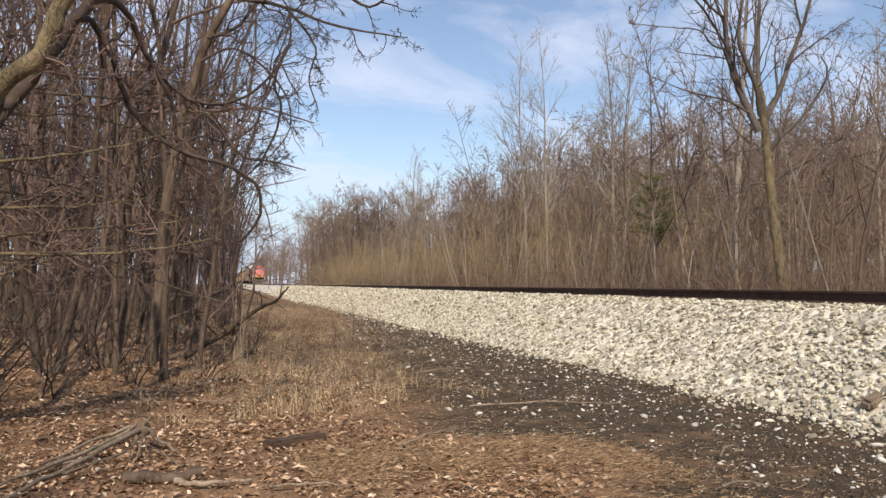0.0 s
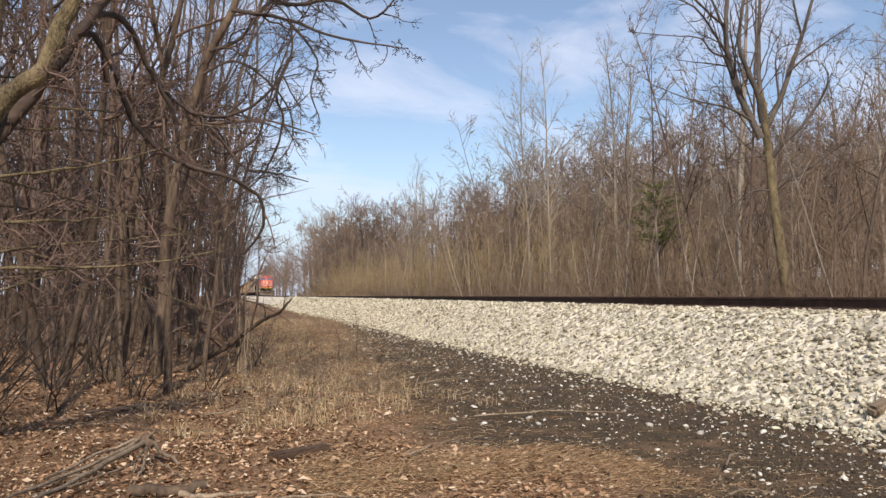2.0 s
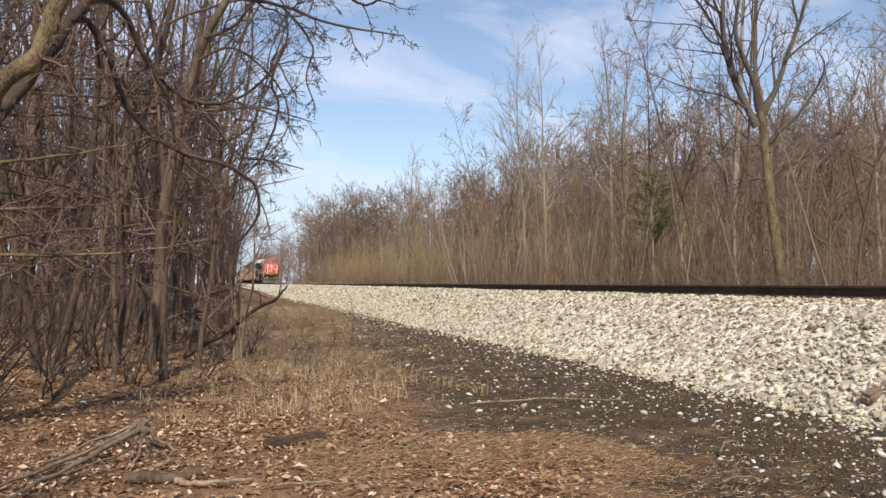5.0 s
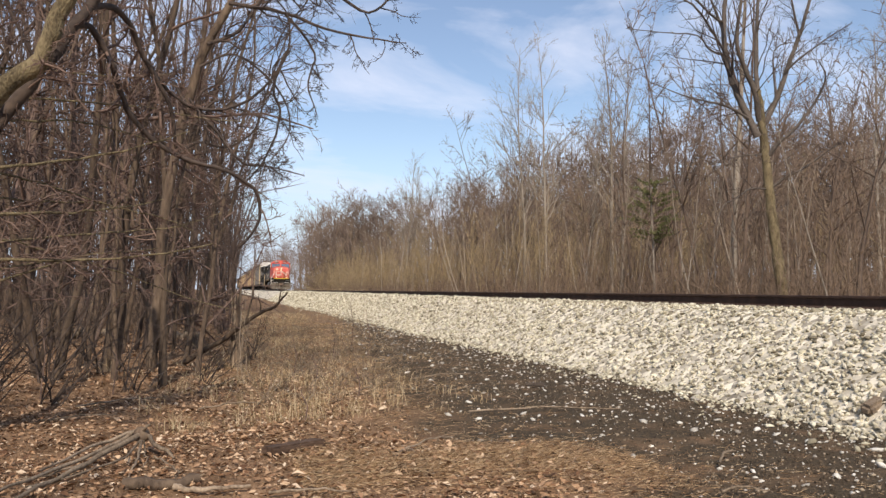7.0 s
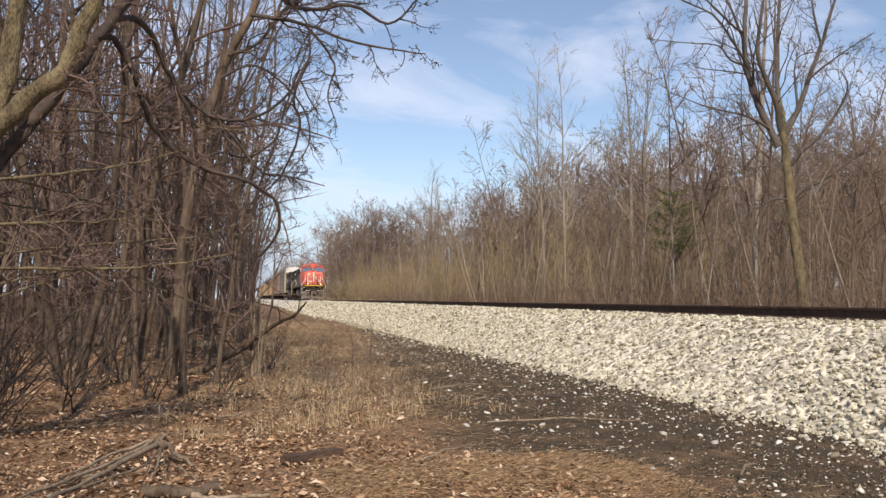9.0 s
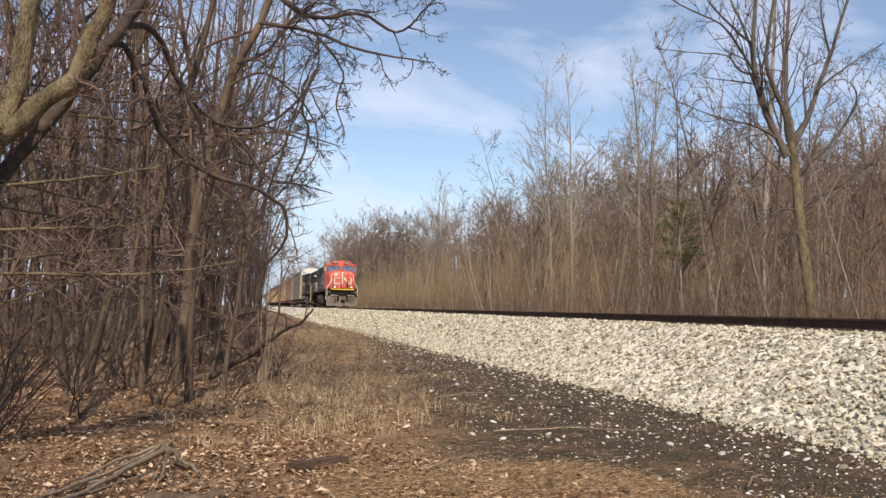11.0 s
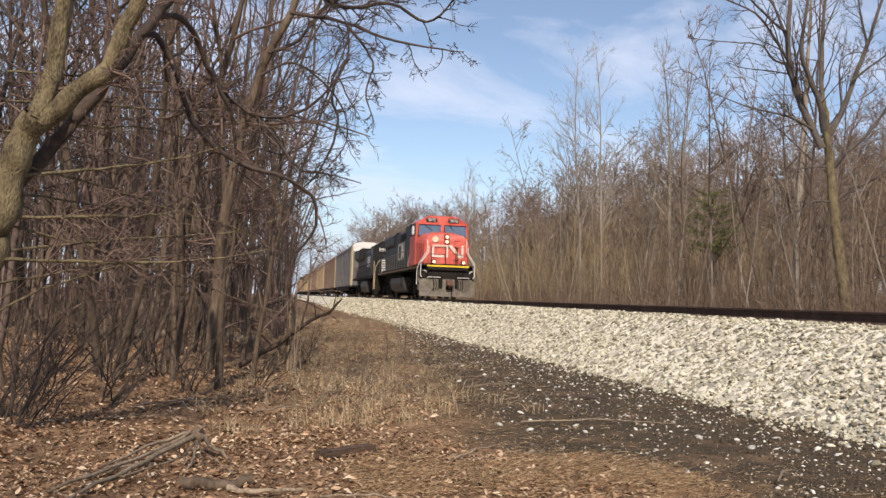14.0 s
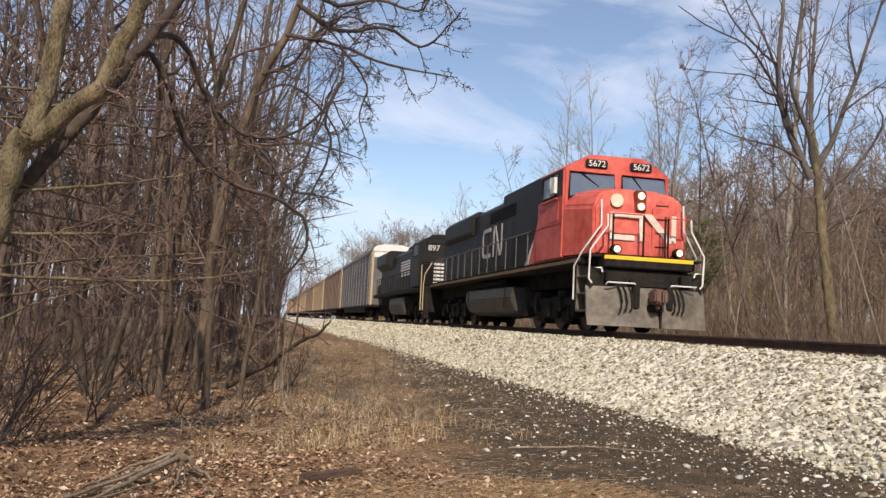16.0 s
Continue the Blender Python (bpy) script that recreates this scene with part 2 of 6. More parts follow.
def tubes(branches):
    """Branches (points, radii, sides) as tapered tubes; returns v and triangles."""
    V, F, o = [], [], 0
    for P, rad, k in branches:
        P = np.asarray(P, float); n = len(P)
        t = np.gradient(P, axis=0); t /= np.linalg.norm(t, axis=1)[:, None] + 1e-9
        ref = np.array([0.0, 0.0, 1.0]) if abs(t[0, 2]) < 0.8 else np.array([1.0, 0.0, 0.0])
        a = np.cross(t, ref); a /= np.linalg.norm(a, axis=1)[:, None] + 1e-9
        b = np.cross(t, a)
        ang = np.arange(k) * 2 * np.pi / k
        ring = P[:, None] + np.asarray(rad)[:, None, None] * (np.cos(ang)[None, :, None] * a[:, None] + np.sin(ang)[None, :, None] * b[:, None])
        i = np.arange(n - 1)[:, None] * k + np.arange(k)[None]
        j = np.arange(n - 1)[:, None] * k + (np.arange(k)[None] + 1) % k
        if k == 3 and n > 1:
            # thin twigs end in a point
            V.append(ring[:-1].reshape(-1, 3)); V.append(P[-1:])
            tip = np.full(3, (n - 1) * k)
            F.append(np.stack([i[-1], j[-1], tip], -1) + o)
            i, j = i[:-1], j[:-1]
            o_next = o + (n - 1) * k + 1
        else:
            V.append(ring.reshape(-1, 3))
            o_next = o + n * k
        F.append(np.stack([i, j, j + k], -1).reshape(-1, 3) + o)
        F.append(np.stack([i, j + k, i + k], -1).reshape(-1, 3) + o)
        o = o_next
    return np.concatenate(V), np.concatenate(F)


LEAST = 0.0035                     # radius of the thinnest twig
STOUT = 0.03                       # a branch's radius for each metre of its length


def bend(rng, p, d, length, n, wob, lift=0.0):
    """A wandering line of n steps from p along d."""
    pts = [np.array(p, float)]
    d = np.array(d, float)
    for _ in range(n):
        d = d + rng.normal(0, wob, 3) + np.array([0, 0, lift])
        d /= np.linalg.norm(d)
        pts.append(pts[-1] + d * length / n)
    return np.array(pts)


def fork(rng, out, P, rad, level, spec):
    """Side branches on the line P, level by level. spec[level]: count, first place, length share, spread, steps, wander, lift, sides."""
    if level >= len(spec):
        return
    cnt, f0, share, spread, steps, wob, lift, sides = spec[level]
    L = np.linalg.norm(np.diff(P, axis=0), axis=1).sum()
    n = max(1, int(round(cnt * rng.uniform(0.8, 1.2))))
    for q in np.sort(rng.uniform(f0, 0.98, n)):
        x = q * (len(P) - 1); i = min(int(x), len(P) - 2); u = x - i
        p = P[i] * (1 - u) + P[i + 1] * u
        r = rad[i] * (1 - u) + rad[i + 1] * u
        ax = P[i + 1] - P[i]; ax /= np.linalg.norm(ax) + 1e-9
        s = np.cross(ax, rng.normal(0, 1, 3)); s /= np.linalg.norm(s) + 1e-9
        a = spread * rng.uniform(0.6, 1.3)
        ll = L * share * rng.uniform(0.55, 1.2) * (1.15 - 0.75 * (q - f0) / (1 - f0 + 1e-6))
        B = bend(rng, p, ax * math.cos(a) + s * math.sin(a), ll, steps, wob, lift)
        r0 = max(min(r * 0.62, STOUT * ll + 0.002), LEAST)
        R = np.linspace(r0, max(0.25 * r0, 0.62 * LEAST), steps + 1)
        out.append((level, B, R, sides))
        fork(rng, out, B, R, level + 1, spec)


def grow(seed, height, r0, lean, wob, spec, sides=7, steps=9, tip=0.2):
    """A trunk and its branches; returns (trunk, branches) for tubes()."""
    rng = np.random.default_rng(seed)
    P = bend(rng, (0, 0, -0.15), (lean[0], lean[1], 1), height, steps, wob, 0.04)
    R = r0 * np.linspace(1, tip, steps + 1); R[0] *= 1.35
    out = []
    fork(rng, out, P, R, 0, spec)
    return [(P, R, sides)], [(B, r, s) for _, B, r, s in out]


SPEC_TREE = [(12, 0.3, 0.34, 0.75, 4, 0.12, 0.05, 3), (6, 0.2, 0.42, 0.7, 2, 0.16, 0.05, 3), (2, 0.15, 0.45, 0.7, 1, 0.15, 0.03, 3)]
SPEC_FAR = [(15, 0.22, 0.33, 0.85, 2, 0.15, 0.05, 3), (6, 0.2, 0.5, 0.8, 1, 0.1, 0.05, 3), (2, 0.3, 0.55, 0.7, 1, 0.1, 0.03, 3)]
SPEC_TALL = [(30, 0.30, 0.25, 0.65, 4, 0.15, 0.07, 3), (8, 0.2, 0.45, 0.65, 2, 0.18, 0.05, 3), (3, 0.2, 0.5, 0.6, 1, 0.1, 0.0, 3)]
SPEC_SAP = [(9, 0.22, 0.28, 0.75, 3, 0.18, 0.03, 3), (5, 0.2, 0.42, 0.75, 2, 0.2, 0.02, 3)]
SPEC_YOUNG = [(10, 0.25, 0.30, 0.6, 2, 0.16, 0.06, 3), (5, 0.2, 0.42, 0.65, 1, 0.1, 0.05, 3)]
SPEC_TANGLE = [(11, 0.10, 0.32, 0.85, 5, 0.24, 0.0, 3), (5, 0.15, 0.45, 0.8, 4, 0.27, 0.0, 3), (3, 0.1, 0.45, 0.8, 2, 0.25, 0.0, 3)]
SPEC_CURL = [(13, 0.38, 0.22, 0.95, 7, 0.24, 0.0, 4), (7, 0.15, 0.42, 0.85, 6, 0.30, 0.0, 3), (5, 0.1, 0.45, 0.8, 4, 0.32, 0.0, 3)]


def variants(n, seed, heights, radii, wob, spec, sides, steps, lean=0.08, tip=0.2):
    res = []
    for i in range(n):
        rng = np.random.default_rng(seed + i)
        h, r = rng.uniform(*heights), rng.uniform(*radii)
        T, B = grow(seed + i, h, r, rng.normal(0, lean, 2), wob, spec, sides, steps, tip)
        res.append((tubes(T), tubes(B)))
    return res


def stamp(name, vs, places, material, label, category, group=""):
    """One joined thicket: a variant at each place (x, y, z, turn, size)."""
    V, F, o = [], [], 0
    for i, (x, y, z, a, s) in enumerate(places):
        c, sn = math.cos(a) * s, math.sin(a) * s
        M = np.array([[c, sn, 0], [-sn, c, 0], [0, 0, s]])
        for v, f in vs[i % len(vs)]:
            V.append(v @ M + (x, y, z)); F.append(f + o); o += len(v)
    ob = new(name, mesh_np(name, np.concatenate(V), np.concatenate(F), material))
    return tagged(ob, label, category, group, "stuff")


def tree_mesh(pair, bark, twig):
    return mesh_np("trunk", *pair[0], bark, True), mesh_np("crown", *pair[1], twig, True)


def plant(name, meshes, x, y, z, turn, size, label, group="", category="tree"):
    root = new(name)
    root.matrix_basis = pose(x, y, z, 0, 0, turn) @ Matrix.Scale(size, 4)
    for nm, me in zip(("trunk", "crown"), meshes):
        new(nm, me).parent = root
    return tagged(root, label, category, group)


# ---- ground ----
def ground_h(x, y):
    """Gentle lumps; a low bank beyond the track."""
    h = 0.05 * np.sin(x * 1.1 + 0.6 * y) * np.cos(0.7 * y - 0.4 * x) + 0.03 * np.sin(2.3 * x - 1.7 * y)
    h = h * np.clip((4.6 - x) / 2.0, 0.0, 1.0)
    h = h + np.clip((y - 20) / 40, 0, 1) * 0.25 * np.clip((4.0 - x) / 3, 0, 1)
    return h + np.clip((x - 13.5) / 4, 0, 1) * 0.5


def build_ground():
    def steps(lo, hi, fine, far):
        a = np.arange(lo, hi + 1e-6, fine)
        g = np.geomspace(fine, far, 26)
        return np.concatenate([lo - np.cumsum(g)[::-1], a, hi + np.cumsum(g)])
    xs, ys = steps(-9, 16, 0.25, 420), steps(1, 32, 0.25, 420)
    X, Y = np.meshgrid(xs, ys)
    Z = ground_h(X, Y)
    v = np.stack([X, Y, Z], -1).reshape(-1, 3)
    nx = len(xs)
    i = (np.arange(len(ys) - 1)[:, None] * nx + np.arange(nx - 1)[None]).ravel()
    f = np.stack([i, i + 1, i + nx + 1, i + nx], -1)
    tagged(new("ground", mesh_np("ground", v, f, M_GROUND, True)), "brown leaf-littered earth with a strip of dark cinders", "ground", kind="structure")


build_ground()


# ---- track ----
BED = [(-3.38, -0.03), (-1.75, RAIL_Z - 0.26), (-1.45, RAIL_Z - 0.20), (1.45, RAIL_Z - 0.20), (1.75, RAIL_Z - 0.26), (3.3, 0.3)]


def bed_z(x):
    u = x - TRACK_X
    return np.interp(u, [p[0] for p in BED], [p[1] for p in BED])


RAILS = []


def build_track():
    bm = bmesh.new()
    ys = [-150, -20] + list(np.arange(0, 80, 1.0)) + [90, 120, 180, 300, 600, 1000]
    rng = np.random.default_rng(4)
    rows = []
    for y in ys:
        rows.append([bm.verts.new((TRACK_X + u, y, z)) for j, (u, z) in enumerate(BED)])
    for a, b in zip(rows, rows[1:]):
        for j in range(len(BED) - 1):
            bm.faces.new((a[j], a[j + 1], b[j + 1], b[j]))
    bed = tagged(part("ballast_bank", bm, M_BED), "pale crushed limestone ballast bank under the railway track", "ballast", kind="structure")
    # rails: head, web and foot in one section
    sec = [(-0.07, 0), (0.07, 0), (0.07, 0.012), (0.012, 0.035), (0.012, 0.135), (0.036, 0.15), (0.036, 0.178), (0.028, 0.184), (-0.028, 0.184), (-0.036, 0.178), (-0.036, 0.15), (-0.012, 0.135), (-0.012, 0.035), (-0.07, 0.012)]
    for side in (-1, 1):
        bm = bmesh.new()
        ends = [[bm.verts.new((TRACK_X + side * 0.755 + u, y, RAIL_Z - 0.184 + z)) for u, z in sec] for y in (-150, 1000)]
        for j in range(len(sec)):
            k = (j + 1) % len(sec)
            fc = bm.faces.new((ends[0][j], ends[0][k], ends[1][k], ends[1][j]))
            fc.material_index = 1 if j in (7,) else 0
        bmesh.ops.recalc_face_normals(bm, faces=bm.faces)
        ob = tagged(part("rail", bm, M_RAIL), "rusty brown steel rail with a worn bright top", "rail", "rails of the track")
        ob.data.materials.append(M_RAILTOP)
        RAILS.append(ob)
    # ties
    bm = bmesh.new()
    bmesh.ops.create_cube(bm, size=1)
    bmesh.ops.scale(bm, vec=(2.6, 0.23, 0.18), verts=bm.verts)
    bmesh.ops.bevel(bm, geom=bm.edges[:], offset=0.015, segments=1)
    first = tagged(part("railway_tie", bm, M_TIE), "dark weathered wooden tie half sunk in the ballast", "railway tie", "ties under the rails")
    z = RAIL_Z - 0.184 - 0.09
    first.location = (TRACK_X, -2.0, z)
    for i in range(1, 110):
        copy_thing(first, pose(TRACK_X + rng.normal(0, 0.02), -2 + 0.53 * i, z - abs(rng.normal(0, 0.004)), 0, 0, rng.normal(0, 0.6)))
    # tie plates under the rails
    bm = bmesh.new()
    bmesh.ops.create_cube(bm, size=1)
    bmesh.ops.scale(bm, vec=(0.36, 0.19, 0.016), verts=bm.verts)
    for dx, dy in ((-0.11, 0.06), (0.11, -0.06)):
        sp = bmesh.ops.create_cube(bm, size=0.03)["verts"]
        bmesh.ops.translate(bm, vec=(dx, dy, 0.014), verts=sp)
    plate = bpy.data.meshes.new("tie_plate")
    bm.to_mesh(plate); bm.free()
    plate.materials.append(M_RAIL)
    for side, rail in zip((-1, 1), RAILS):
        for i in range(60):
            pl = new("tie_plate", plate)
            pl.parent, pl.location = rail, (TRACK_X + side * 0.755, -2 + 0.53 * i, RAIL_Z - 0.184 + 0.005)
    return bed


BANK = build_track()
# ---- woods ----
def sized(rng, lo=0.8, hi=1.2):
    return rng.uniform(0, 6.28), rng.uniform(lo, hi)


def thick(vs_fn, least):
    """Variants whose twigs are no thinner than least (far crowns, where one twig stands for a spray)."""
    global LEAST
    LEAST = least
    res = vs_fn()
    LEAST = 0.0035
    return res


def woods_left():
    rng = np.random.default_rng(11)
    sap = thick(lambda: variants(9, 100, (8, 12), (0.02, 0.06), 0.075, SPEC_SAP, 5, 8, 0.10), 0.007)
    tan = thick(lambda: variants(7, 140, (7, 10), (0.03, 0.06), 0.07, SPEC_TANGLE, 5, 8, 0.1), 0.005)
    tre = thick(lambda: variants(6, 160, (13, 17), (0.09, 0.16), 0.04, SPEC_TREE, 6, 8, 0.06), 0.014)

    def left(n, y0, y1, clear, p=0.8):
        res = []
        while len(res) < n:
            y = y0 + (y1 - y0) * rng.uniform(0, 1) ** p
            x = rng.uniform(-0.34 * y - 1.5, -0.45 + 0.03 * (y - 12) - clear)
            res.append((x, y, float(ground_h(x, y)), *sized(rng)))
        return res
    # those nearest the path, one by one
    near = [(-0.70, 11.5, 0.9), (-1.46, 13.0, 1.0), (-0.32, 12.6, 0.85), (-1.05, 14.2, 0.95), (-2.3, 12.2, 1.0), (-2.75, 14.5, 1.05), (-0.6, 15.5, 1.0),
            (-1.75, 16.3, 1.1), (-3.4, 16.0, 1.0), (-0.65, 17.0, 0.9), (-2.1, 18.5, 1.0), (-0.5, 19.0, 1.05), (-1.2, 20.5, 1.0), (-3.9, 19.0, 1.1), (-0.8, 22.0, 1.0),
            (-2.9, 22.5, 1.0), (-1.8, 25.0, 1.1), (-0.6, 25.5, 0.9), (-4.9, 23.0, 1.0), (-3.2, 11.2, 0.85), (-1.3, 11.6, 0.7), (-2.0, 14.0, 0.8), (-3.0, 17.6, 1.0),
            (-0.9, 17.4, 0.8), (-1.6, 22.4, 0.9), (-4.2, 15.0, 1.0), (-2.45, 20.2, 0.9), (-0.6, 14.6, 0.75), (-1.9, 12.5, 0.6), (-0.95, 12.7, 0.65)]
    smesh = [tree_mesh(p, M_BARK, M_TWIG) for p in variants(10, 200, (8, 12), (0.025, 0.065), 0.085, SPEC_TANGLE, 7, 11, 0.10)]
    for i, (x, y, s) in enumerate(near):
        plant("sapling", smesh[i % 10], x, y, float(ground_h(x, y)), 57 * i, s, "slender bare grey-brown sapling at the edge of the wood", "saplings at the wood's edge")
    stamp("near_wood", sap, left(230, 17, 70, 0.5), M_WOOD_L, "dense bare saplings with grey-brown stems and fine twigs", "woodland")
    res = []
    for _ in range(75):
        y = 24 + 110 * rng.uniform() ** 1.2
        x = 0.012 * y - rng.exponential(0.45)
        res.append((x, y, float(ground_h(x, y)), rng.uniform(0, 6.28), rng.uniform(0.6, 1.0)))
    stamp("edge_wood", sap, res, M_WOOD_L, "dense bare saplings along the edge of the wood beside the line", "woodland")
    stamp("tangled_wood", tan, left(90, 14.5, 60, 0.8, 0.9), M_WOOD_L, "tangled bare branches in the wood", "woodland")
    stamp("tall_wood", tre, left(120, 20, 130, 1.5), M_WOOD_L, "bare grey-brown trees behind the saplings", "woodland")
    # unseen saplings beside and behind the path, added to dapple the leaves with shade
    res = [(x - 1.3, y, 0.0, *sized(rng)) for x, y in ((-2.4, -3.0), (-1.9, -6.2), (-3.1, 1.2), (-2.7, -9), (-1.3, -11), (-3.9, -1.2), (-4.6, 3.1), (-3.4, -5), (-5.2, 0.4), (-0.9, -8.4), (-4.4, -8), (-6.3, 5), (-5.6, -4), (-2.0, -13), (-6.8, 1.5), (-4.1, 5.4), (-2.6, 0.6), (-3.0, -1.8), (-3.6, 2.2), (-4.2, 0.9), (-2.2, -4.6), (-3.3, -3.6), (-4.9, -2.4), (-2.9, -6.6), (-5.0, 2.0), (-3.9, -5.6))]
    stamp("side_shade_wood", tan, res, M_WOOD_L, "unseen bare saplings beside the path, added to shade the leaves", "woodland")
    res = [(x - 3.4, y, 0.0, *sized(rng)) for x, y in ((-1.6, -4.4), (-1.1, -6.9), (-2.1, -1.0), (-2.3, -7.4), (-0.6, -12.5), (-1.7, -10), (-3.0, -11), (-3.3, -2.4), (-1.5, -14.5), (-2.8, 3.0), (-0.3, -15.5), (-3.7, -6.5))]
    stamp("rear_shade_wood", sap, res, M_WOOD_L, "unseen slim bare saplings behind the path, added to cast shade", "woodland")
    # crooked trees at the edge that hang over the path
    cm = [tree_mesh((tubes(T), tubes(B)), M_BARK, M_TWIG) for T, B in (grow(900 + k, h, r, ln, 0.07, SPEC_CURL, 8, 11) for k, (h, r, ln) in enumerate(((9.5, 0.075, (0.10, -0.05)), (10.5, 0.085, (0.12, 0.02)), (8.5, 0.06, (0.16, -0.08)))))]
    for k, (x, y) in enumerate(((-1.6, 13.2), (-1.2, 16.6), (-2.0, 11.6))):
        plant("crooked_tree", cm[k], x, y, float(ground_h(x, y)), 0, 1, "crooked bare tree with curling dark twigs hanging over the path", "crooked trees over the path")
    # low bare shrubs in front
    sh = []
    for k in range(4):
        r2 = np.random.default_rng(950 + k)
        T = []
        for _ in range(7):
            a = r2.uniform(0, 6.28)
            P = bend(r2, (r2.normal(0, 0.08), r2.normal(0, 0.08), -0.05), (0.6 * math.cos(a), 0.6 * math.sin(a), 1), r2.uniform(0.9, 1.9), 6, 0.16)
            R = np.linspace(0.013, 0.004, 7)
            out = []; fork(r2, out, P, R, 0, [(6, 0.2, 0.35, 0.8, 3, 0.25, 0, 3), (3, 0.2, 0.4, 0.8, 2, 0.2, 0, 3)])
            # dark stems: the shade of the trees around is put into their colour
            T.append(mesh_np("stem", *tubes([(P, R, 5)] + [(b, r, s) for _, b, r, s in out]), M_TWIG_DARK, True))
        sh.append(T)
    for k, (x, y, s) in enumerate(((-2.25, 8.3, 0.75), (-2.05, 8.1, 0.55), (-2.45, 8.2, 0.9), (-2.15, 7.7, 0.7), (-2.35, 8.6, 0.9), (-1.75, 9.9, 0.8), (-2.6, 10.3, 1.0), (-1.1, 10.9, 0.75), (-2.0, 11.2, 1.1), (-0.2, 11.6, 0.6), (-1.5, 12.0, 1.0), (0.5, 15.0, 0.6), (-3.0, 12.6, 1.2))):
        root = new("bare_shrub")
        root.matrix_basis = pose(x, y, float(ground_h(x, y)), 0, 0, 83 * k) @ Matrix.Scale(s, 4)
        for me in sh[k % 4]:
            new("stem", me).parent = root
        tagged(root, "low leafless shrub of thin crooked stems", "shrub", "shrubs at the wood's edge")
    res = left(140, 17, 70, 0.1)
    stamp("undergrowth", BRUSH, [(x, y, z, a, 0.65 * s) for x, y, z, a, s in res], M_BRUSH, "leafless undergrowth between the saplings", "brush")


def woods_right():
    rng = np.random.default_rng(12)
    far = thick(lambda: variants(12, 300, (14, 18), (0.10, 0.17), 0.045, SPEC_FAR, 4, 6, 0.07, 0.12), 0.030)
    fx, fy = [17, 30, 38, 41, 55, 80], [150, 143, 113, 88, 62, 46]
    res = []
    while len(res) < 380:
        x = rng.uniform(17, 105)
        y = np.interp(x, fx, fy) + rng.exponential(26)
        if x < 1.0 * y and y < 320:
            res.append((x, y, 0.4, *sized(rng, 1.0, 1.32 if x > 39 else 1.12)))
    while len(res) < 540:
        x = rng.uniform(36, 78)
        y = np.interp(x, fx, fy) + rng.exponential(14)
        if x < 1.0 * y:
            res.append((x, y, 0.4, *sized(rng, 0.75, 1.25)))
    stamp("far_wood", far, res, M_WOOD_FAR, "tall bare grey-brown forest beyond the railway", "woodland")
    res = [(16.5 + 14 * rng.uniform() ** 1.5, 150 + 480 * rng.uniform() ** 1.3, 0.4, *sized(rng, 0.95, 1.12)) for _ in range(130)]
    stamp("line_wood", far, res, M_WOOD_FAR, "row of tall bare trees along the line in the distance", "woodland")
    res = [(rng.uniform(-30, 6.0) + 0 * k, rng.uniform(130, 430), 0.2, *sized(rng, 0.75, 1.0)) for k in range(60)]
    res += [(rng.uniform(-45, 7.0), rng.uniform(430, 640), 0.2, *sized(rng, 0.8, 1.1)) for _ in range(40)]
    stamp("opposite_wood", far, res, M_WOOD_R, "tall bare trees on the near side of the line in the distance", "woodland")
    # young growth in front
    yng = thick(lambda: variants(14, 400, (5.5, 9.5), (0.018, 0.038), 0.06, SPEC_YOUNG, 3, 5, 0.13), 0.011)
    gold, dull = [], []
    while len(gold) + len(dull) < 1150:
        x = 14.8 + 32 * rng.uniform() ** 1.5; y = 14 + 135 * rng.uniform() ** 0.9
        if y > 0.95 * x and y < np.interp(x, fx, fy) + 8:
            s = (0.66 + 0.013 * (x - 15)) * rng.uniform(0.75, 1.2)
            g = y + rng.normal(0, 8) > 44
            (gold if g else dull).append((x, y, 0.45, rng.uniform(0, 6.28), s * (1.18 if g else 1.1)))
    stamp("young_growth", yng, gold, M_YOUNG, "thicket of thin golden-brown bare young trees beyond the track", "thicket")
    stamp("grey_growth", yng, dull, M_BRUSH, "thicket of thin grey-brown bare young trees beyond the track", "thicket")
    slim = thick(lambda: variants(8, 440, (5, 8), (0.022, 0.036), 0.035, [(5, 0.4, 0.24, 0.55, 2, 0.12, 0.06, 3)], 4, 6, 0.17), 0.007)
    res = []
    while len(res) < 130:
        x = 14.6 + 12 * rng.uniform() ** 1.5; y = rng.uniform(16, 100)
        if y > 0.95 * x:
            res.append((x, y, 0.45, *sized(rng, 0.7, 1.2)))
    stamp("pale_stems", slim, res, M_PALE_STEM, "slim pale stems standing out in the thicket", "thicket")
    mid = thick(lambda: variants(7, 460, (8.5, 12.5), (0.05, 0.09), 0.07, SPEC_FAR, 4, 6, 0.10, 0.15), 0.015)
    res = []
    while len(res) < 170:
        x = rng.uniform(18, 50); y = rng.uniform(20, 110)
        if y > 1.0 * x and y < np.interp(x, fx, fy) + 8:
            res.append((x, y, 0.45, *sized(rng, 0.9, 1.28)))
    stamp("middle_wood", mid, res, M_WOOD_R, "bare grey trees among the young growth", "woodland")
    res = []
    while len(res) < 640:
        x = 13.9 + 26 * rng.uniform() ** 1.6; y = 12 + 150 * rng.uniform() ** 1.2
        if y > 0.9 * x:
            res.append((x, y, 0.4, *sized(rng, 0.8, 1.3)))
    stamp("brush", BRUSH, res, M_BRUSH, "reddish-brown leafless brush at the foot of the trees", "brush")
    # leafless underwood closing the foot of the forest
    res = []
    while len(res) < 330:
        x = rng.uniform(17, 100); y = np.interp(x, fx, fy) - 6 + rng.exponential(16)
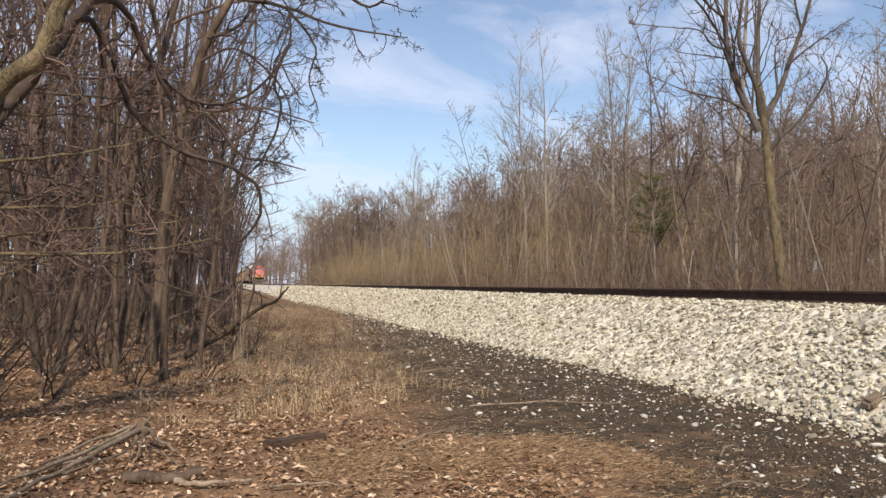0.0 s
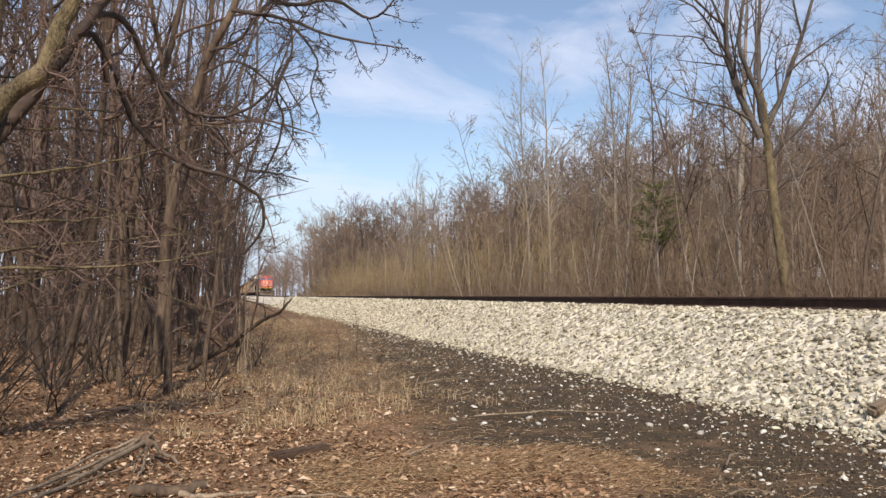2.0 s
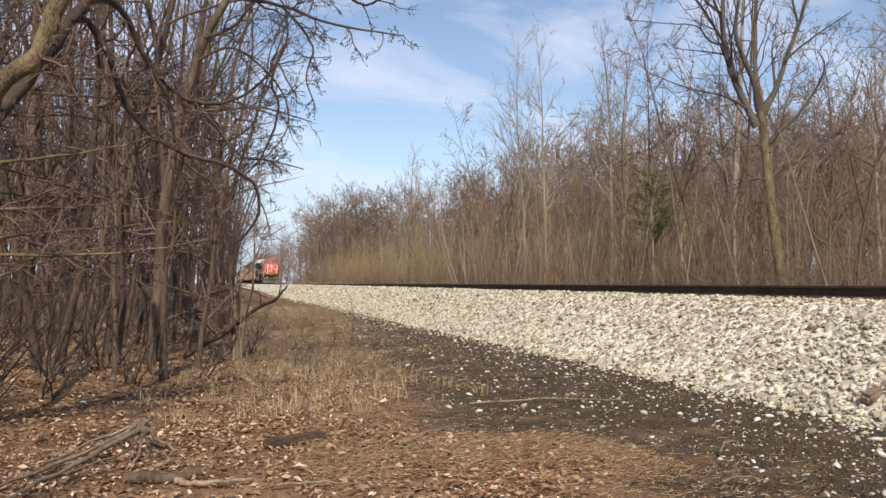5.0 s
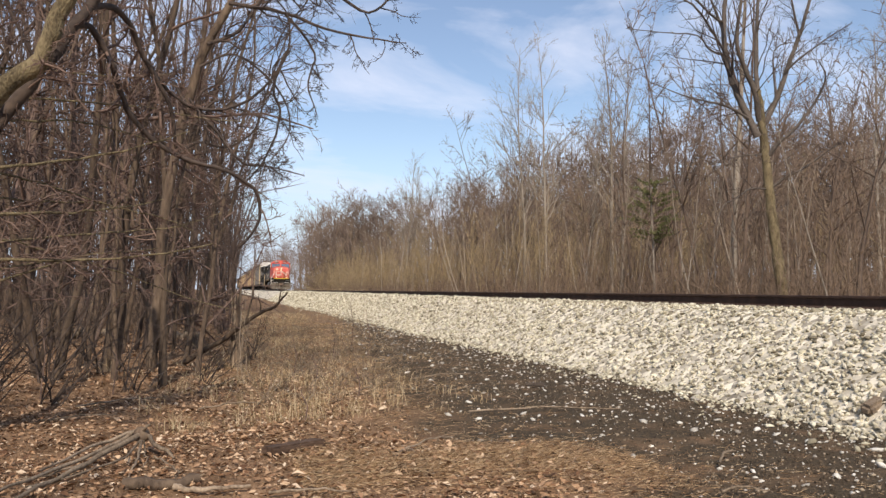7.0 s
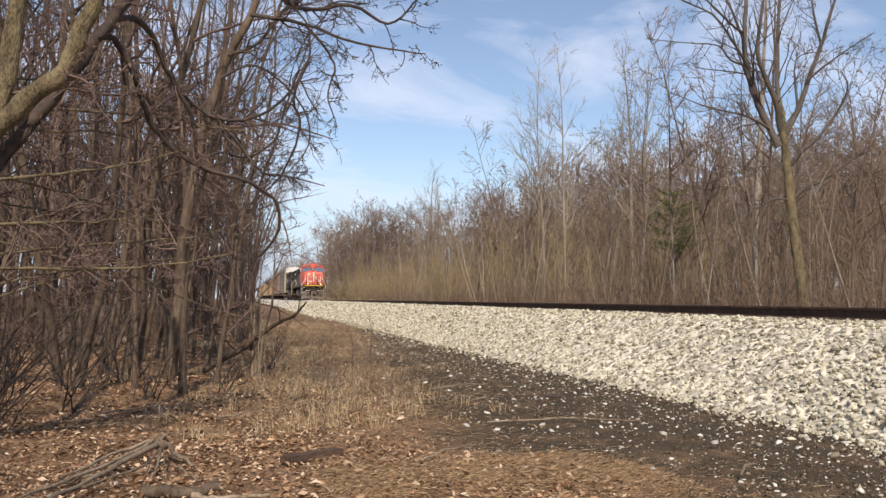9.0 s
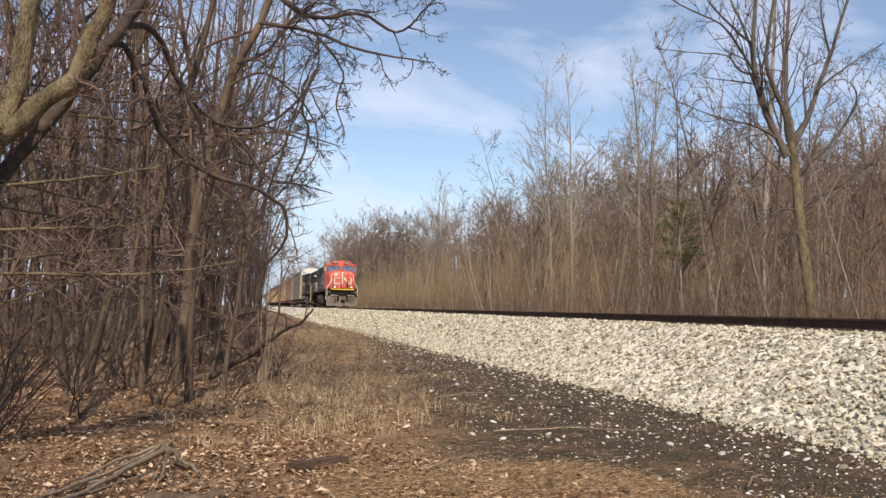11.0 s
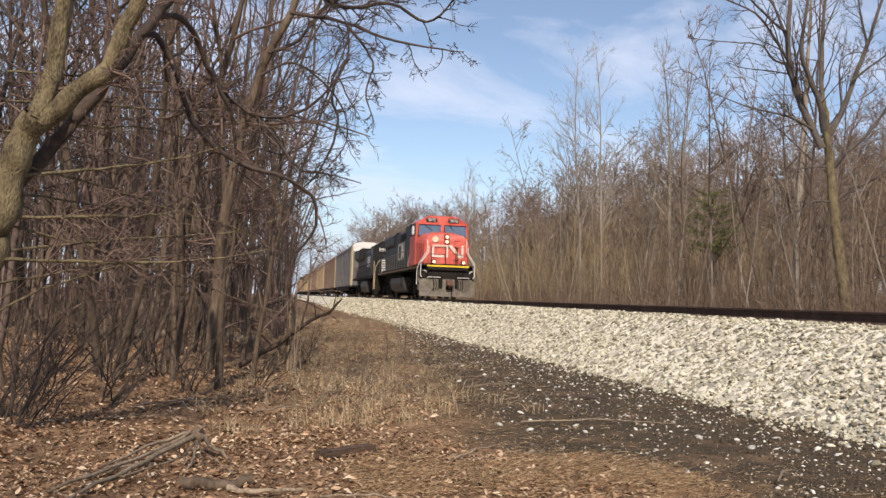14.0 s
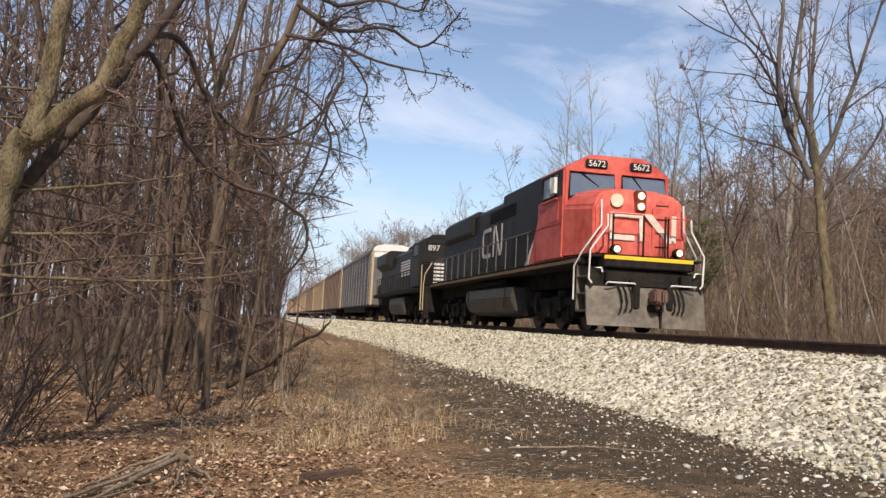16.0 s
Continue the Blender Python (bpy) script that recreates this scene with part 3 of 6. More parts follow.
        if y > 0.9 * x:
            res.append((x, y, 0.2, rng.uniform(0, 6.28), rng.uniform(1.7, 2.9)))
    stamp("underwood", WIDE, res, M_WOOD_R, "dark leafless underwood at the foot of the far forest", "brush")
    # round pale bushes far down the line, each of its own
    for x, y, s in ((13.6, 106, 1.9), (15.6, 96, 1.7), (17.4, 90, 1.6), (14.6, 116, 1.5)):
        v, f = BRUSH[int(x) % 8][0]
        o = new("bush", mesh_np("bush", v, f, M_YOUNG, True))
        o.matrix_basis = pose(x, y, 0.3, 0, 0, 40 * x) @ Matrix.Diagonal((2.6 * s, 2.6 * s, s, 1))
        tagged(o, "round bush of pale golden bare twigs beside the track", "bush", "pale bushes down the line")


def brush_variants():
    res = []
    for i in range(8):
        r2 = np.random.default_rng(500 + i)
        B = []
        for _ in range(20):
            a = r2.uniform(0, 6.28); P = bend(r2, (r2.normal(0, 0.35), r2.normal(0, 0.35), -0.05), (0.6 * math.cos(a), 0.6 * math.sin(a), 1), r2.uniform(0.9, 3.0), 2, 0.25)
            B.append((P, [0.010, 0.008, 0.004], 3))
            for k in (1, 1, 2):
                Q = bend(r2, P[k], r2.normal(0, 1, 3) + (0, 0, 0.8), r2.uniform(0.3, 0.8), 1, 0.1)
                B.append((Q, [0.006, 0.004], 3))
        res.append((tubes(B),))
    return res


BRUSH = brush_variants()
WIDE = [tuple((v * np.array((2.2, 2.2, 0.85)), f) for v, f in pair) for pair in BRUSH]


def limb_tree(name, seed, lines, label, bark, limb_bark, twig, spec, sides=9, category="tree", dark=()):
    """A tree of chosen limbs: each a list of points and its radius at the two ends; twigs grow on all but the first."""
    rng = np.random.default_rng(seed)
    root = tagged(new(name), label, category)
    trunk, limbs, crown = [], [], []
    for i, (pts, ra, rb) in enumerate(lines):
        P = [np.array(p, float) for p in pts]
        fine = []
        for k in range(len(P) - 1):
            p0, p1, p2, p3 = P[max(k - 1, 0)], P[k], P[k + 1], P[min(k + 2, len(P) - 1)]
            for u in np.linspace(0, 1, 5)[:-1]:
                fine.append(0.5 * (2 * p1 + (p2 - p0) * u + (2 * p0 - 5 * p1 + 4 * p2 - p3) * u * u + (3 * p1 - p0 - 3 * p2 + p3) * u ** 3))
        fine.append(P[-1])
        fine = np.array(fine)
        rad = np.linspace(ra, rb, len(fine)) * (1 + 0.06 * np.sin(np.arange(len(fine)) * 1.7 + i))
        fine[1:-1] += rng.normal(0, 0.12 * rb + 0.004, fine[1:-1].shape)
        (limbs if i else trunk).append((fine, rad, sides if ra > 0.05 else 5))
        if i:
            out = []
            fork(rng, out, fine, rad, 0, spec)
            crown += [(B, r, s) for _, B, r, s in out]
    new("trunk", mesh_np("trunk", *tubes(trunk), bark, True)).parent = root
    for i, lb in enumerate(limbs, 1):
        new("limb", mesh_np("limb", *tubes([lb]), M_TWIG_DARK if i in dark else limb_bark, True)).parent = root
    if crown:
        new("crown", mesh_np("crown", *tubes(crown), twig, True)).parent = root
    return root


def special_trees():
    global STOUT
    STOUT = 0.014
    spec = [(11, 0.12, 0.28, 0.9, 6, 0.26, 0.0, 4), (6, 0.15, 0.42, 0.85, 5, 0.3, 0.0, 3), (4, 0.1, 0.5, 0.8, 3, 0.3, 0.0, 3)]
    # leaning forked tree close to the path, its branches arching over
    rng = np.random.default_rng(55)
    stem = [([(-2.13, 6.65, 0.86), (-2.05, 6.61, 1.47), (-1.97, 6.58, 1.75), (-1.88, 6.54, 2.12), (-1.76, 6.50, 2.42)], 0.125, 0.098),
            ([(-1.76, 6.50, 2.40), (-1.70, 6.54, 2.68), (-1.67, 6.58, 3.07), (-1.64, 6.62, 3.48), (-1.67, 6.66, 4.02), (-1.79, 6.70, 4.92)], 0.076, 0.045),
            ([(-1.76, 6.50, 2.37), (-1.54, 6.46, 2.57), (-1.28, 6.42, 2.82), (-1.16, 6.38, 3.11), (-1.04, 6.34, 3.45), (-0.88, 6.30, 3.92)], 0.074, 0.052),
            ([(-1.94, 6.75, 1.96), (-1.64, 6.79, 2.38), (-1.36, 6.83, 2.82), (-1.14, 6.87, 3.20), (-0.85, 6.91, 3.69), (-0.54, 6.95, 4.27)], 0.055, 0.04)]
    arch = [([(-1.14, 6.85, 3.20), (-1.04, 7.00, 3.23), (-0.91, 7.14, 3.03), (-0.82, 7.29, 2.74), (-0.67, 7.43, 2.52), (-0.37, 7.58, 2.34), (-0.09, 7.72, 2.29), (0.13, 7.87, 2.22), (0.29, 8.01, 2.09), (0.31, 8.16, 1.83), (0.14, 8.30, 1.62)], 0.030, 0.013),
            ([(-1.06, 6.85, 3.32), (-0.92, 7.04, 3.42), (-0.78, 7.23, 3.36), (-0.68, 7.42, 3.13), (-0.46, 7.62, 2.77), (-0.43, 7.81, 2.45), (-0.27, 8.00, 2.33)], 0.032, 0.012),
            ([(-0.68, 7.40, 3.12), (-0.55, 7.58, 2.98), (-0.35, 7.75, 2.84), (-0.12, 7.92, 2.84), (0.05, 8.10, 2.92)], 0.018, 0.008)]
    # thin boughs reaching out of the trunk at about eye height
    side = [(bend(rng, (-1.95 + 0.03 * k, 6.57, 1.4 + 0.3 * k), (0.85, 0.5, 0.05), 1.9, 4, 0.1), 0.015, 0.005) for k in range(3)]
    side += [(bend(rng, (-2.0, 6.57, 1.0 + 0.22 * k), (0.7, 0.75, 0.30 - 0.11 * (k % 6)), 2.2 + 0.25 * (k % 4), 5, 0.10), 0.011, 0.004) for k in range(9)]
    side.append((bend(rng, (-2.05, 6.6, 1.3), (-0.1, 0.3, 1), 3.0, 4, 0.05), 0.06, 0.03))
    # limbs 3 to 6 have their shade and silhouette painted in as dark bark
    limb_tree("forked_tree", 5, stem + arch + side, "leaning grey-brown forked tree with bare arching branches by the path", M_BARK_NEAR, M_BARK_NEAR, M_TWIG, spec, 12, dark=(3, 4, 5, 6))
    # crooked tree at the wood's edge, its twigs curling down over the path
    curl = [(17, 0.1, 0.30, 0.9, 6, 0.30, -0.02, 4), (6, 0.15, 0.42, 0.85, 5, 0.34, -0.02, 3), (4, 0.1, 0.5, 0.8, 3, 0.32, 0.0, 3)]
    lines = [([(-0.85, 11.60, 0.20), (-0.80, 11.53, 1.16), (-0.74, 11.45, 2.20), (-0.48, 11.38, 3.71), (-0.26, 11.30, 4.38), (-0.01, 11.22, 4.93), (0.13, 11.15, 5.33), (0.23, 11.07, 6.00), (0.26, 11.00, 6.90)], 0.075, 0.035),
             ([(-0.67, 11.20, 3.84), (-0.42, 11.10, 3.50), (0.07, 11.00, 3.53), (0.44, 10.90, 3.77), (0.72, 10.80, 4.24), (0.68, 10.70, 4.72), (0.23, 10.60, 5.03)], 0.027, 0.008),
             ([(0.71, 10.70, 4.21), (0.55, 10.76, 3.75), (0.65, 10.82, 3.43), (0.50, 10.88, 2.91), (0.24, 10.94, 2.56), (-0.17, 11.00, 2.26)], 0.022, 0.007),
             ([(0.12, 11.00, 5.28), (0.66, 10.84, 4.93), (1.23, 10.68, 4.99), (1.70, 10.52, 4.74), (1.99, 10.36, 4.97), (2.14, 10.20, 5.15)], 0.035, 0.006),
             ([(-0.01, 11.00, 4.85), (0.67, 10.80, 4.73), (1.17, 10.60, 4.51), (1.81, 10.40, 4.37), (2.13, 10.20, 4.30)], 0.030, 0.006),
             ([(0.67, 10.80, 4.73), (1.05, 10.67, 4.22), (0.96, 10.53, 3.81), (1.07, 10.40, 3.36)], 0.020, 0.006),
             ([(0.16, 11.00, 5.50), (0.64, 10.75, 5.24), (1.12, 10.50, 5.28), (1.59, 10.25, 5.10), (1.75, 10.00, 5.32)], 0.035, 0.007),
             ([(0.21, 11.00, 5.89), (0.75, 10.75, 5.78), (1.32, 10.50, 5.61), (1.87, 10.25, 5.36), (1.98, 10.00, 4.92)], 0.035, 0.006),
             ([(-0.35, 11.10, 4.03), (-0.01, 11.00, 4.19), (0.32, 10.90, 4.05), (0.67, 10.80, 3.66), (0.76, 10.70, 3.17), (0.50, 10.60, 2.77)], 0.02, 0.006),
             ([(-0.47, 11.20, 3.63), (-0.08, 11.00, 3.15), (0.22, 10.80, 2.78), (0.50, 10.60, 2.74), (0.94, 10.40, 2.61)], 0.022, 0.006),
             ([(-0.26, 11.00, 4.30), (0.12, 11.15, 4.55), (0.39, 11.30, 5.02), (0.84, 11.45, 5.36), (1.42, 11.60, 5.16)], 0.027, 0.006),
             ([(-0.63, 11.30, 2.85), (-0.36, 11.23, 3.09), (0.00, 11.15, 3.03), (0.35, 11.07, 3.27), (0.46, 11.00, 3.72)], 0.022, 0.006)]
    limb_tree("crooked_tree", 8, lines, "crooked bare tree with curling dark twigs hanging over the path", M_BARK, M_TWIG_DARK, M_TWIG_DARK, curl, 9)
    STOUT = 0.0105
    # large spreading tree just beyond the track
    bspec = [(13, 0.12, 0.30, 0.75, 5, 0.16, 0.02, 4), (6, 0.15, 0.42, 0.75, 3, 0.18, 0.02, 3), (5, 0.1, 0.45, 0.7, 2, 0.18, 0.0, 3)]
    lines = [([(15.52, 20.90, 0.14), (15.24, 20.90, 1.98), (15.08, 20.90, 3.06), (14.91, 20.90, 4.31), (14.75, 20.90, 5.57), (14.67, 20.90, 6.28), (14.57, 20.90, 7.07)], 0.17, 0.085),
             ([(14.55, 20.90, 5.74), (14.18, 21.05, 6.63), (13.92, 21.20, 7.40), (13.82, 21.35, 8.24), (13.87, 21.50, 9.19), (14.04, 21.65, 10.27), (14.21, 21.80, 11.36), (14.36, 21.95, 12.48), (14.55, 22.10, 13.62)], 0.105, 0.025),
             ([(13.86, 21.40, 8.17), (13.08, 21.02, 8.80), (12.32, 20.65, 9.24), (10.92, 20.27, 9.50), (9.91, 19.90, 9.77)], 0.045, 0.01),
             ([(13.91, 21.50, 8.70), (13.80, 21.85, 9.63), (13.59, 22.20, 10.57), (13.42, 22.55, 11.37), (13.32, 22.90, 12.38)], 0.05, 0.01),
             ([(13.87, 21.50, 9.11), (13.18, 21.20, 9.27), (12.11, 20.90, 9.94), (11.58, 20.60, 10.40), (11.10, 20.30, 10.85)], 0.04, 0.01),
             ([(14.60, 20.90, 6.19), (14.31, 20.68, 6.92), (13.82, 20.47, 7.61), (13.45, 20.25, 8.15), (13.45, 20.03, 9.18), (13.46, 19.82, 10.35), (13.36, 19.60, 11.35)], 0.085, 0.02),
             ([(14.62, 20.90, 6.19), (14.73, 21.15, 7.06), (14.85, 21.40, 7.95), (15.06, 21.65, 9.21), (15.30, 21.90, 10.33), (15.57, 22.15, 11.50), (15.88, 22.40, 13.06)], 0.085, 0.022),
             ([(14.74, 20.90, 6.09), (15.12, 20.75, 6.93), (15.35, 20.60, 7.80), (15.59, 20.45, 8.59), (15.82, 20.30, 9.54), (16.14, 20.15, 10.66), (16.37, 20.00, 11.61)], 0.085, 0.02),
             ([(15.55, 20.40, 8.58), (15.59, 20.70, 9.48), (15.72, 21.00, 10.25), (16.08, 21.30, 11.42)], 0.04, 0.01),
             ([(15.19, 20.50, 7.60), (15.64, 20.17, 8.04), (16.04, 19.83, 8.39), (16.50, 19.50, 8.74)], 0.035, 0.01),
             ([(14.81, 20.90, 5.13), (15.03, 20.60, 5.55), (15.41, 20.30, 6.00), (15.78, 20.00, 6.68), (15.85, 19.70, 7.25), (15.39, 19.40, 7.59)], 0.065, 0.012),
             ([(14.96, 20.90, 4.28), (15.30, 20.60, 4.62), (15.51, 20.30, 4.76), (16.20, 20.00, 5.32), (16.51, 19.70, 5.53)], 0.05, 0.012),
             ([(14.26, 20.90, 6.24), (13.40, 20.65, 6.48), (12.56, 20.40, 6.51), (11.75, 20.15, 6.56), (10.63, 19.90, 6.78)], 0.042, 0.01),
             ([(14.79, 20.90, 4.27), (14.02, 20.50, 4.18), (13.25, 20.10, 3.81), (12.67, 19.70, 3.59), (12.11, 19.30, 2.81)], 0.032, 0.01),
             ([(14.68, 20.90, 5.24), (13.60, 20.40, 5.06), (12.45, 19.90, 4.70)], 0.028, 0.008),
             ([(13.82, 21.40, 8.14), (13.12, 21.07, 8.17), (12.57, 20.75, 8.42), (11.53, 20.42, 8.30), (10.06, 20.10, 8.19)], 0.035, 0.009),
             ([(15.14, 20.90, 6.80), (14.94, 20.65, 8.17), (15.64, 20.40, 8.42)], 0.03, 0.009)]
    limb_tree("spreading_tree", 6, lines, "large bare tree with a forked yellowish-grey trunk beyond the track", M_BARK_NEAR, M_BARK_GREY, M_TWIG_DARK, bspec, 12)
    STOUT = 0.03
    # pale straight trees rising above the thicket
    tall = thick(lambda: variants(6, 600, (16, 18), (0.10, 0.14), 0.035, SPEC_TALL, 7, 9, 0.03, 0.12), 0.0075)
    tm = [tree_mesh(p, M_BARK_PALE, M_BARK_PALE) for p in tall]
    for i, (x, y, s) in enumerate(((19.1, 48.5, 1.02), (18.2, 49.8, 0.95), (22.0, 45.7, 0.98), (23.6, 47.5, 1.0), (20.9, 46.8, 0.82), (19.6, 93, 0.98), (21.0, 95, 0.92), (24.4, 104, 0.9), (30.5, 33.5, 1.0), (28.8, 30.0, 0.92), (26.8, 40, 0.8), (33, 37, 0.95))):
        plant("pale_tree", tm[i % 6], x, y, 0.4, 77 * i, s, "tall slender pale-barked bare tree rising above the thicket", "pale tall trees")
    broad = tree_mesh(thick(lambda: variants(1, 655, (14, 14.1), (0.17, 0.17), 0.02, [(9, 0.62, 0.17, 0.6, 3, 0.12, 0.08, 3), (4, 0.2, 0.4, 0.6, 2, 0.12, 0.05, 3)], 9, 9, 0.01, 0.2), 0.007)[0], M_BARK_PALE, M_TWIG)
    plant("pale_tree", broad, 19.2, 29.2, 0.4, 30, 1, "straight pale-grey tree trunk behind the spreading tree", "pale tall trees")
    # small evergreen
    rng = np.random.default_rng(9)
    root = tagged(new("evergreen_sapling"), "thin evergreen with a dull green crown among bare trees", "tree")
    stem = bend(rng, (0, 0, -0.1), (-0.02, 0, 1), 5.4, 7, 0.02)
    new("trunk", mesh_np("trunk", *tubes([(stem, np.linspace(0.06, 0.02, 8), 6)]), M_BARK_PALE, True)).parent = root
    B, V, F = [], [], []
    for _ in range(80):
        z = rng.uniform(2.9, 5.3); a = rng.uniform(0, 6.28); ll = (1.5 - 0.35 * abs(z - 4.0)) * rng.uniform(0.5, 1.0)
        P = bend(rng, (stem[5][0], stem[5][1], z), (math.cos(a), math.sin(a), 0.25), ll, 3, 0.1)
        B.append((P, [0.012, 0.009, 0.006, 0.004], 3))
        for q in rng.uniform(0.25, 1, 46):
            c = P[min(int(q * 3), 2)] * (1 - q * 3 % 1) + P[min(int(q * 3) + 1, 3)] * (q * 3 % 1)
            d = rng.normal(0, 1, 3); d /= np.linalg.norm(d); w = np.cross(d, rng.normal(0, 1, 3)); w *= 0.016 / np.linalg.norm(w)
            o = len(V); V += [c - w, c + w, c + d * 0.11]; F.append((o, o + 1, o + 2))
    new("branches", mesh_np("branches", *tubes(B), M_TWIG)).parent = root
    new("needles", mesh_np("needles", np.array(V), np.array(F), M_NEEDLE)).parent = root
    root.matrix_basis = pose(16.8, 30.9, 0.4)


woods_left()
woods_right()
special_trees()
# ---- train ----
M_RED = mat("red_paint", (0.44, 0.055, 0.036), (0.63, 0.135, 0.095), 1.3, 0.5, 0.03, 5, spec=0.4)
M_CREAM = mat("cream_paint", (0.58, 0.47, 0.33), (0.72, 0.62, 0.47), 4, 0.6, 0.03, 20)
M_DARKRED = mat("dark_red_paint", (0.07, 0.012, 0.008), (0.26, 0.04, 0.025), 6, 0.6, 0.05, 20)
M_BLACK = mat("black_paint", (0.0115, 0.0105, 0.0097), (0.027, 0.0245, 0.0215), 1.5, 0.5, 0.08, 18, spec=0.14)
M_UNDER = mat("sooty_steel", (0.009, 0.0078, 0.0068), (0.030, 0.025, 0.021), 3, 0.9, 0.3, 25, spec=0.12)
M_PLOW = mat("worn_grey_steel", (0.085, 0.070, 0.052), (0.19, 0.158, 0.120), 1.3, 0.6, 0.1, 6)
M_TANK = mat("dusty_tank", (0.026, 0.023, 0.020), (0.075, 0.066, 0.057), 2, 0.6, 0.15, 20)
M_WHITE = mat("white_paint", (0.60, 0.57, 0.52), (0.76, 0.73, 0.68), 3, 0.5, 0.05, 25)
# white dimmed to grey: the shade on the hood side is in the colour
M_EMBLEM = mat("shaded_emblem_paint", (0.30, 0.28, 0.25), (0.48, 0.45, 0.41), 3, 0.6, 0.05, 25)
M_RAILING = mat("grey_railing", (0.06, 0.055, 0.05), (0.16, 0.145, 0.13), 6, 0.6, 0.05, 30)
M_FADED = mat("faded_emblem_paint", (0.56, 0.42, 0.33), (0.74, 0.61, 0.52), 2, 0.6, 0.05, 12)
M_YELLOW = mat("yellow_paint", (0.62, 0.40, 0.02), (0.75, 0.52, 0.04), 3, 0.5, 0.05, 25)
M_SILL = mat("dusty_orange_stripe", (0.12, 0.07, 0.03), (0.24, 0.15, 0.07), 3, 0.7, 0.1, 25)
M_GLASS = mat("dark_glass", (0.05, 0.06, 0.07), (0.08, 0.10, 0.115), 1, 0.04, 0, 5, spec=0.7)
M_GLASS.node_tree.nodes["Principled BSDF"].inputs["IOR"].default_value = 2.3
# blacker and rougher than M_GLASS
M_BLACK_GLASS = mat("black_glass", (0.008, 0.008, 0.009), (0.02, 0.02, 0.022), 2, 0.35, 0, 8, spec=0.3)
M_GALV = mat("galvanised_panel", (0.085, 0.078, 0.075), (0.16, 0.148, 0.14), 0.7, 0.6, 0.15, 9, spec=0.4)
M_RUST = mat("rusty_brown_panel", (0.13, 0.082, 0.060), (0.23, 0.155, 0.115), 0.7, 0.75, 0.15, 9)
M_TAN = mat("tan_yellow_panel", (0.22, 0.145, 0.080), (0.33, 0.23, 0.135), 0.7, 0.65, 0.15, 9)
M_ENDYEL = mat("yellow_end_post", (0.36, 0.275, 0.15), (0.50, 0.40, 0.25), 2, 0.6, 0.1, 20)
M_COUPLER = mat("rusty_coupler", (0.10, 0.05, 0.035), (0.19, 0.11, 0.08), 5, 0.8, 0.4, 30)
M_WHEEL = mat("wheel_steel", (0.05, 0.035, 0.028), (0.13, 0.10, 0.085), 5, 0.6, 0.2, 30, metal=0.5)


def glow(name, colour, strength):
    m = bpy.data.materials.new(name)
    m.use_nodes = True
    b = m.node_tree.nodes["Principled BSDF"]
    b.inputs["Base Color"].default_value = (0.25, 0.22, 0.16, 1)
    b.inputs["Emission Color"].default_value, b.inputs["Emission Strength"].default_value = (*colour, 1), strength
    return m


M_LAMP = glow("headlight_glow", (1.0, 0.74, 0.43), 1.7)


def block(bm, x0, x1, y0, y1, z0, z1, bev=0.0):
    r = bmesh.ops.create_cube(bm, size=1)["verts"]
    bmesh.ops.scale(bm, vec=(abs(x1 - x0), abs(y1 - y0), abs(z1 - z0)), verts=r)
    bmesh.ops.translate(bm, vec=((x0 + x1) / 2, (y0 + y1) / 2, (z0 + z1) / 2), verts=r)
    if bev:
        es = list({e for v in r for e in v.link_edges})
        bmesh.ops.bevel(bm, geom=es, offset=bev, segments=2, affect="EDGES")


def boxes(*bs, bev=0.015):
    bm = bmesh.new()
    for b in bs:
        block(bm, *b, bev=bev)
    return bm


def loft(rings, caps=True):
    """Faces between closed rings of equal length."""
    bm = bmesh.new()
    vs = [[bm.verts.new(p) for p in r] for r in rings]
    n = len(rings[0])
    for a, b in zip(vs, vs[1:]):
        for j in range(n):
            bm.faces.new((a[j], a[(j + 1) % n], b[(j + 1) % n], b[j]))
    if caps:
        bm.faces.new(vs[0]); bm.faces.new(vs[-1])
    bmesh.ops.recalc_face_normals(bm, faces=bm.faces)
    return bm


def soften(bm, off=0.03, seg=2, angle=0.4):
    es = [e for e in bm.edges if len(e.link_faces) == 2 and e.calc_face_angle(0) > angle]
    bmesh.ops.bevel(bm, geom=es, offset=off, segments=seg, affect="EDGES")
    return bm


def pipes(name, lines, r, material, parent, label="", joined=False):
    """Rails and hoses along lines, each of its own unless joined."""
    tb = [(np.array(l, float), [r] * len(l), 6) for l in lines]
    for group in ([tb] if joined else [[b] for b in tb]):
        ob = new(name, mesh_np(name, *tubes(group), material, True))
        ob.parent = parent
        if label:
            tagged(ob, label)


def disc(bm, r, x0, x1, y, z, seg=24, axis="x"):
    m = Matrix.Translation(((x0 + x1) / 2, y, z)) @ Euler((0, radians(90), 0)).to_matrix().to_4x4() if axis == "x" else Matrix.Translation((x0, (y[0] + y[1]) / 2, z)) @ Euler((radians(90), 0, 0)).to_matrix().to_4x4()
    d = abs(x1 - x0) if axis == "x" else abs(y[1] - y[0])
    bmesh.ops.create_cone(bm, cap_ends=True, segments=seg, radius1=r, radius2=r, depth=d, matrix=m)


def letters(text, size, material, parent, m, name="number"):
    cu = bpy.data.curves.new(name, "FONT")
    cu.body, cu.size, cu.extrude, cu.align_x, cu.align_y = text, size, 0.004, "CENTER", "CENTER"
    tmp = bpy.data.objects.new(name, cu)
    me = bpy.data.meshes.new_from_object(tmp)
    bpy.data.objects.remove(tmp)
    me.materials.clear(); me.materials.append(material)
    ob = new(name, me)
    ob.parent, ob.matrix_basis = parent, m
    return ob


ROLLING = []


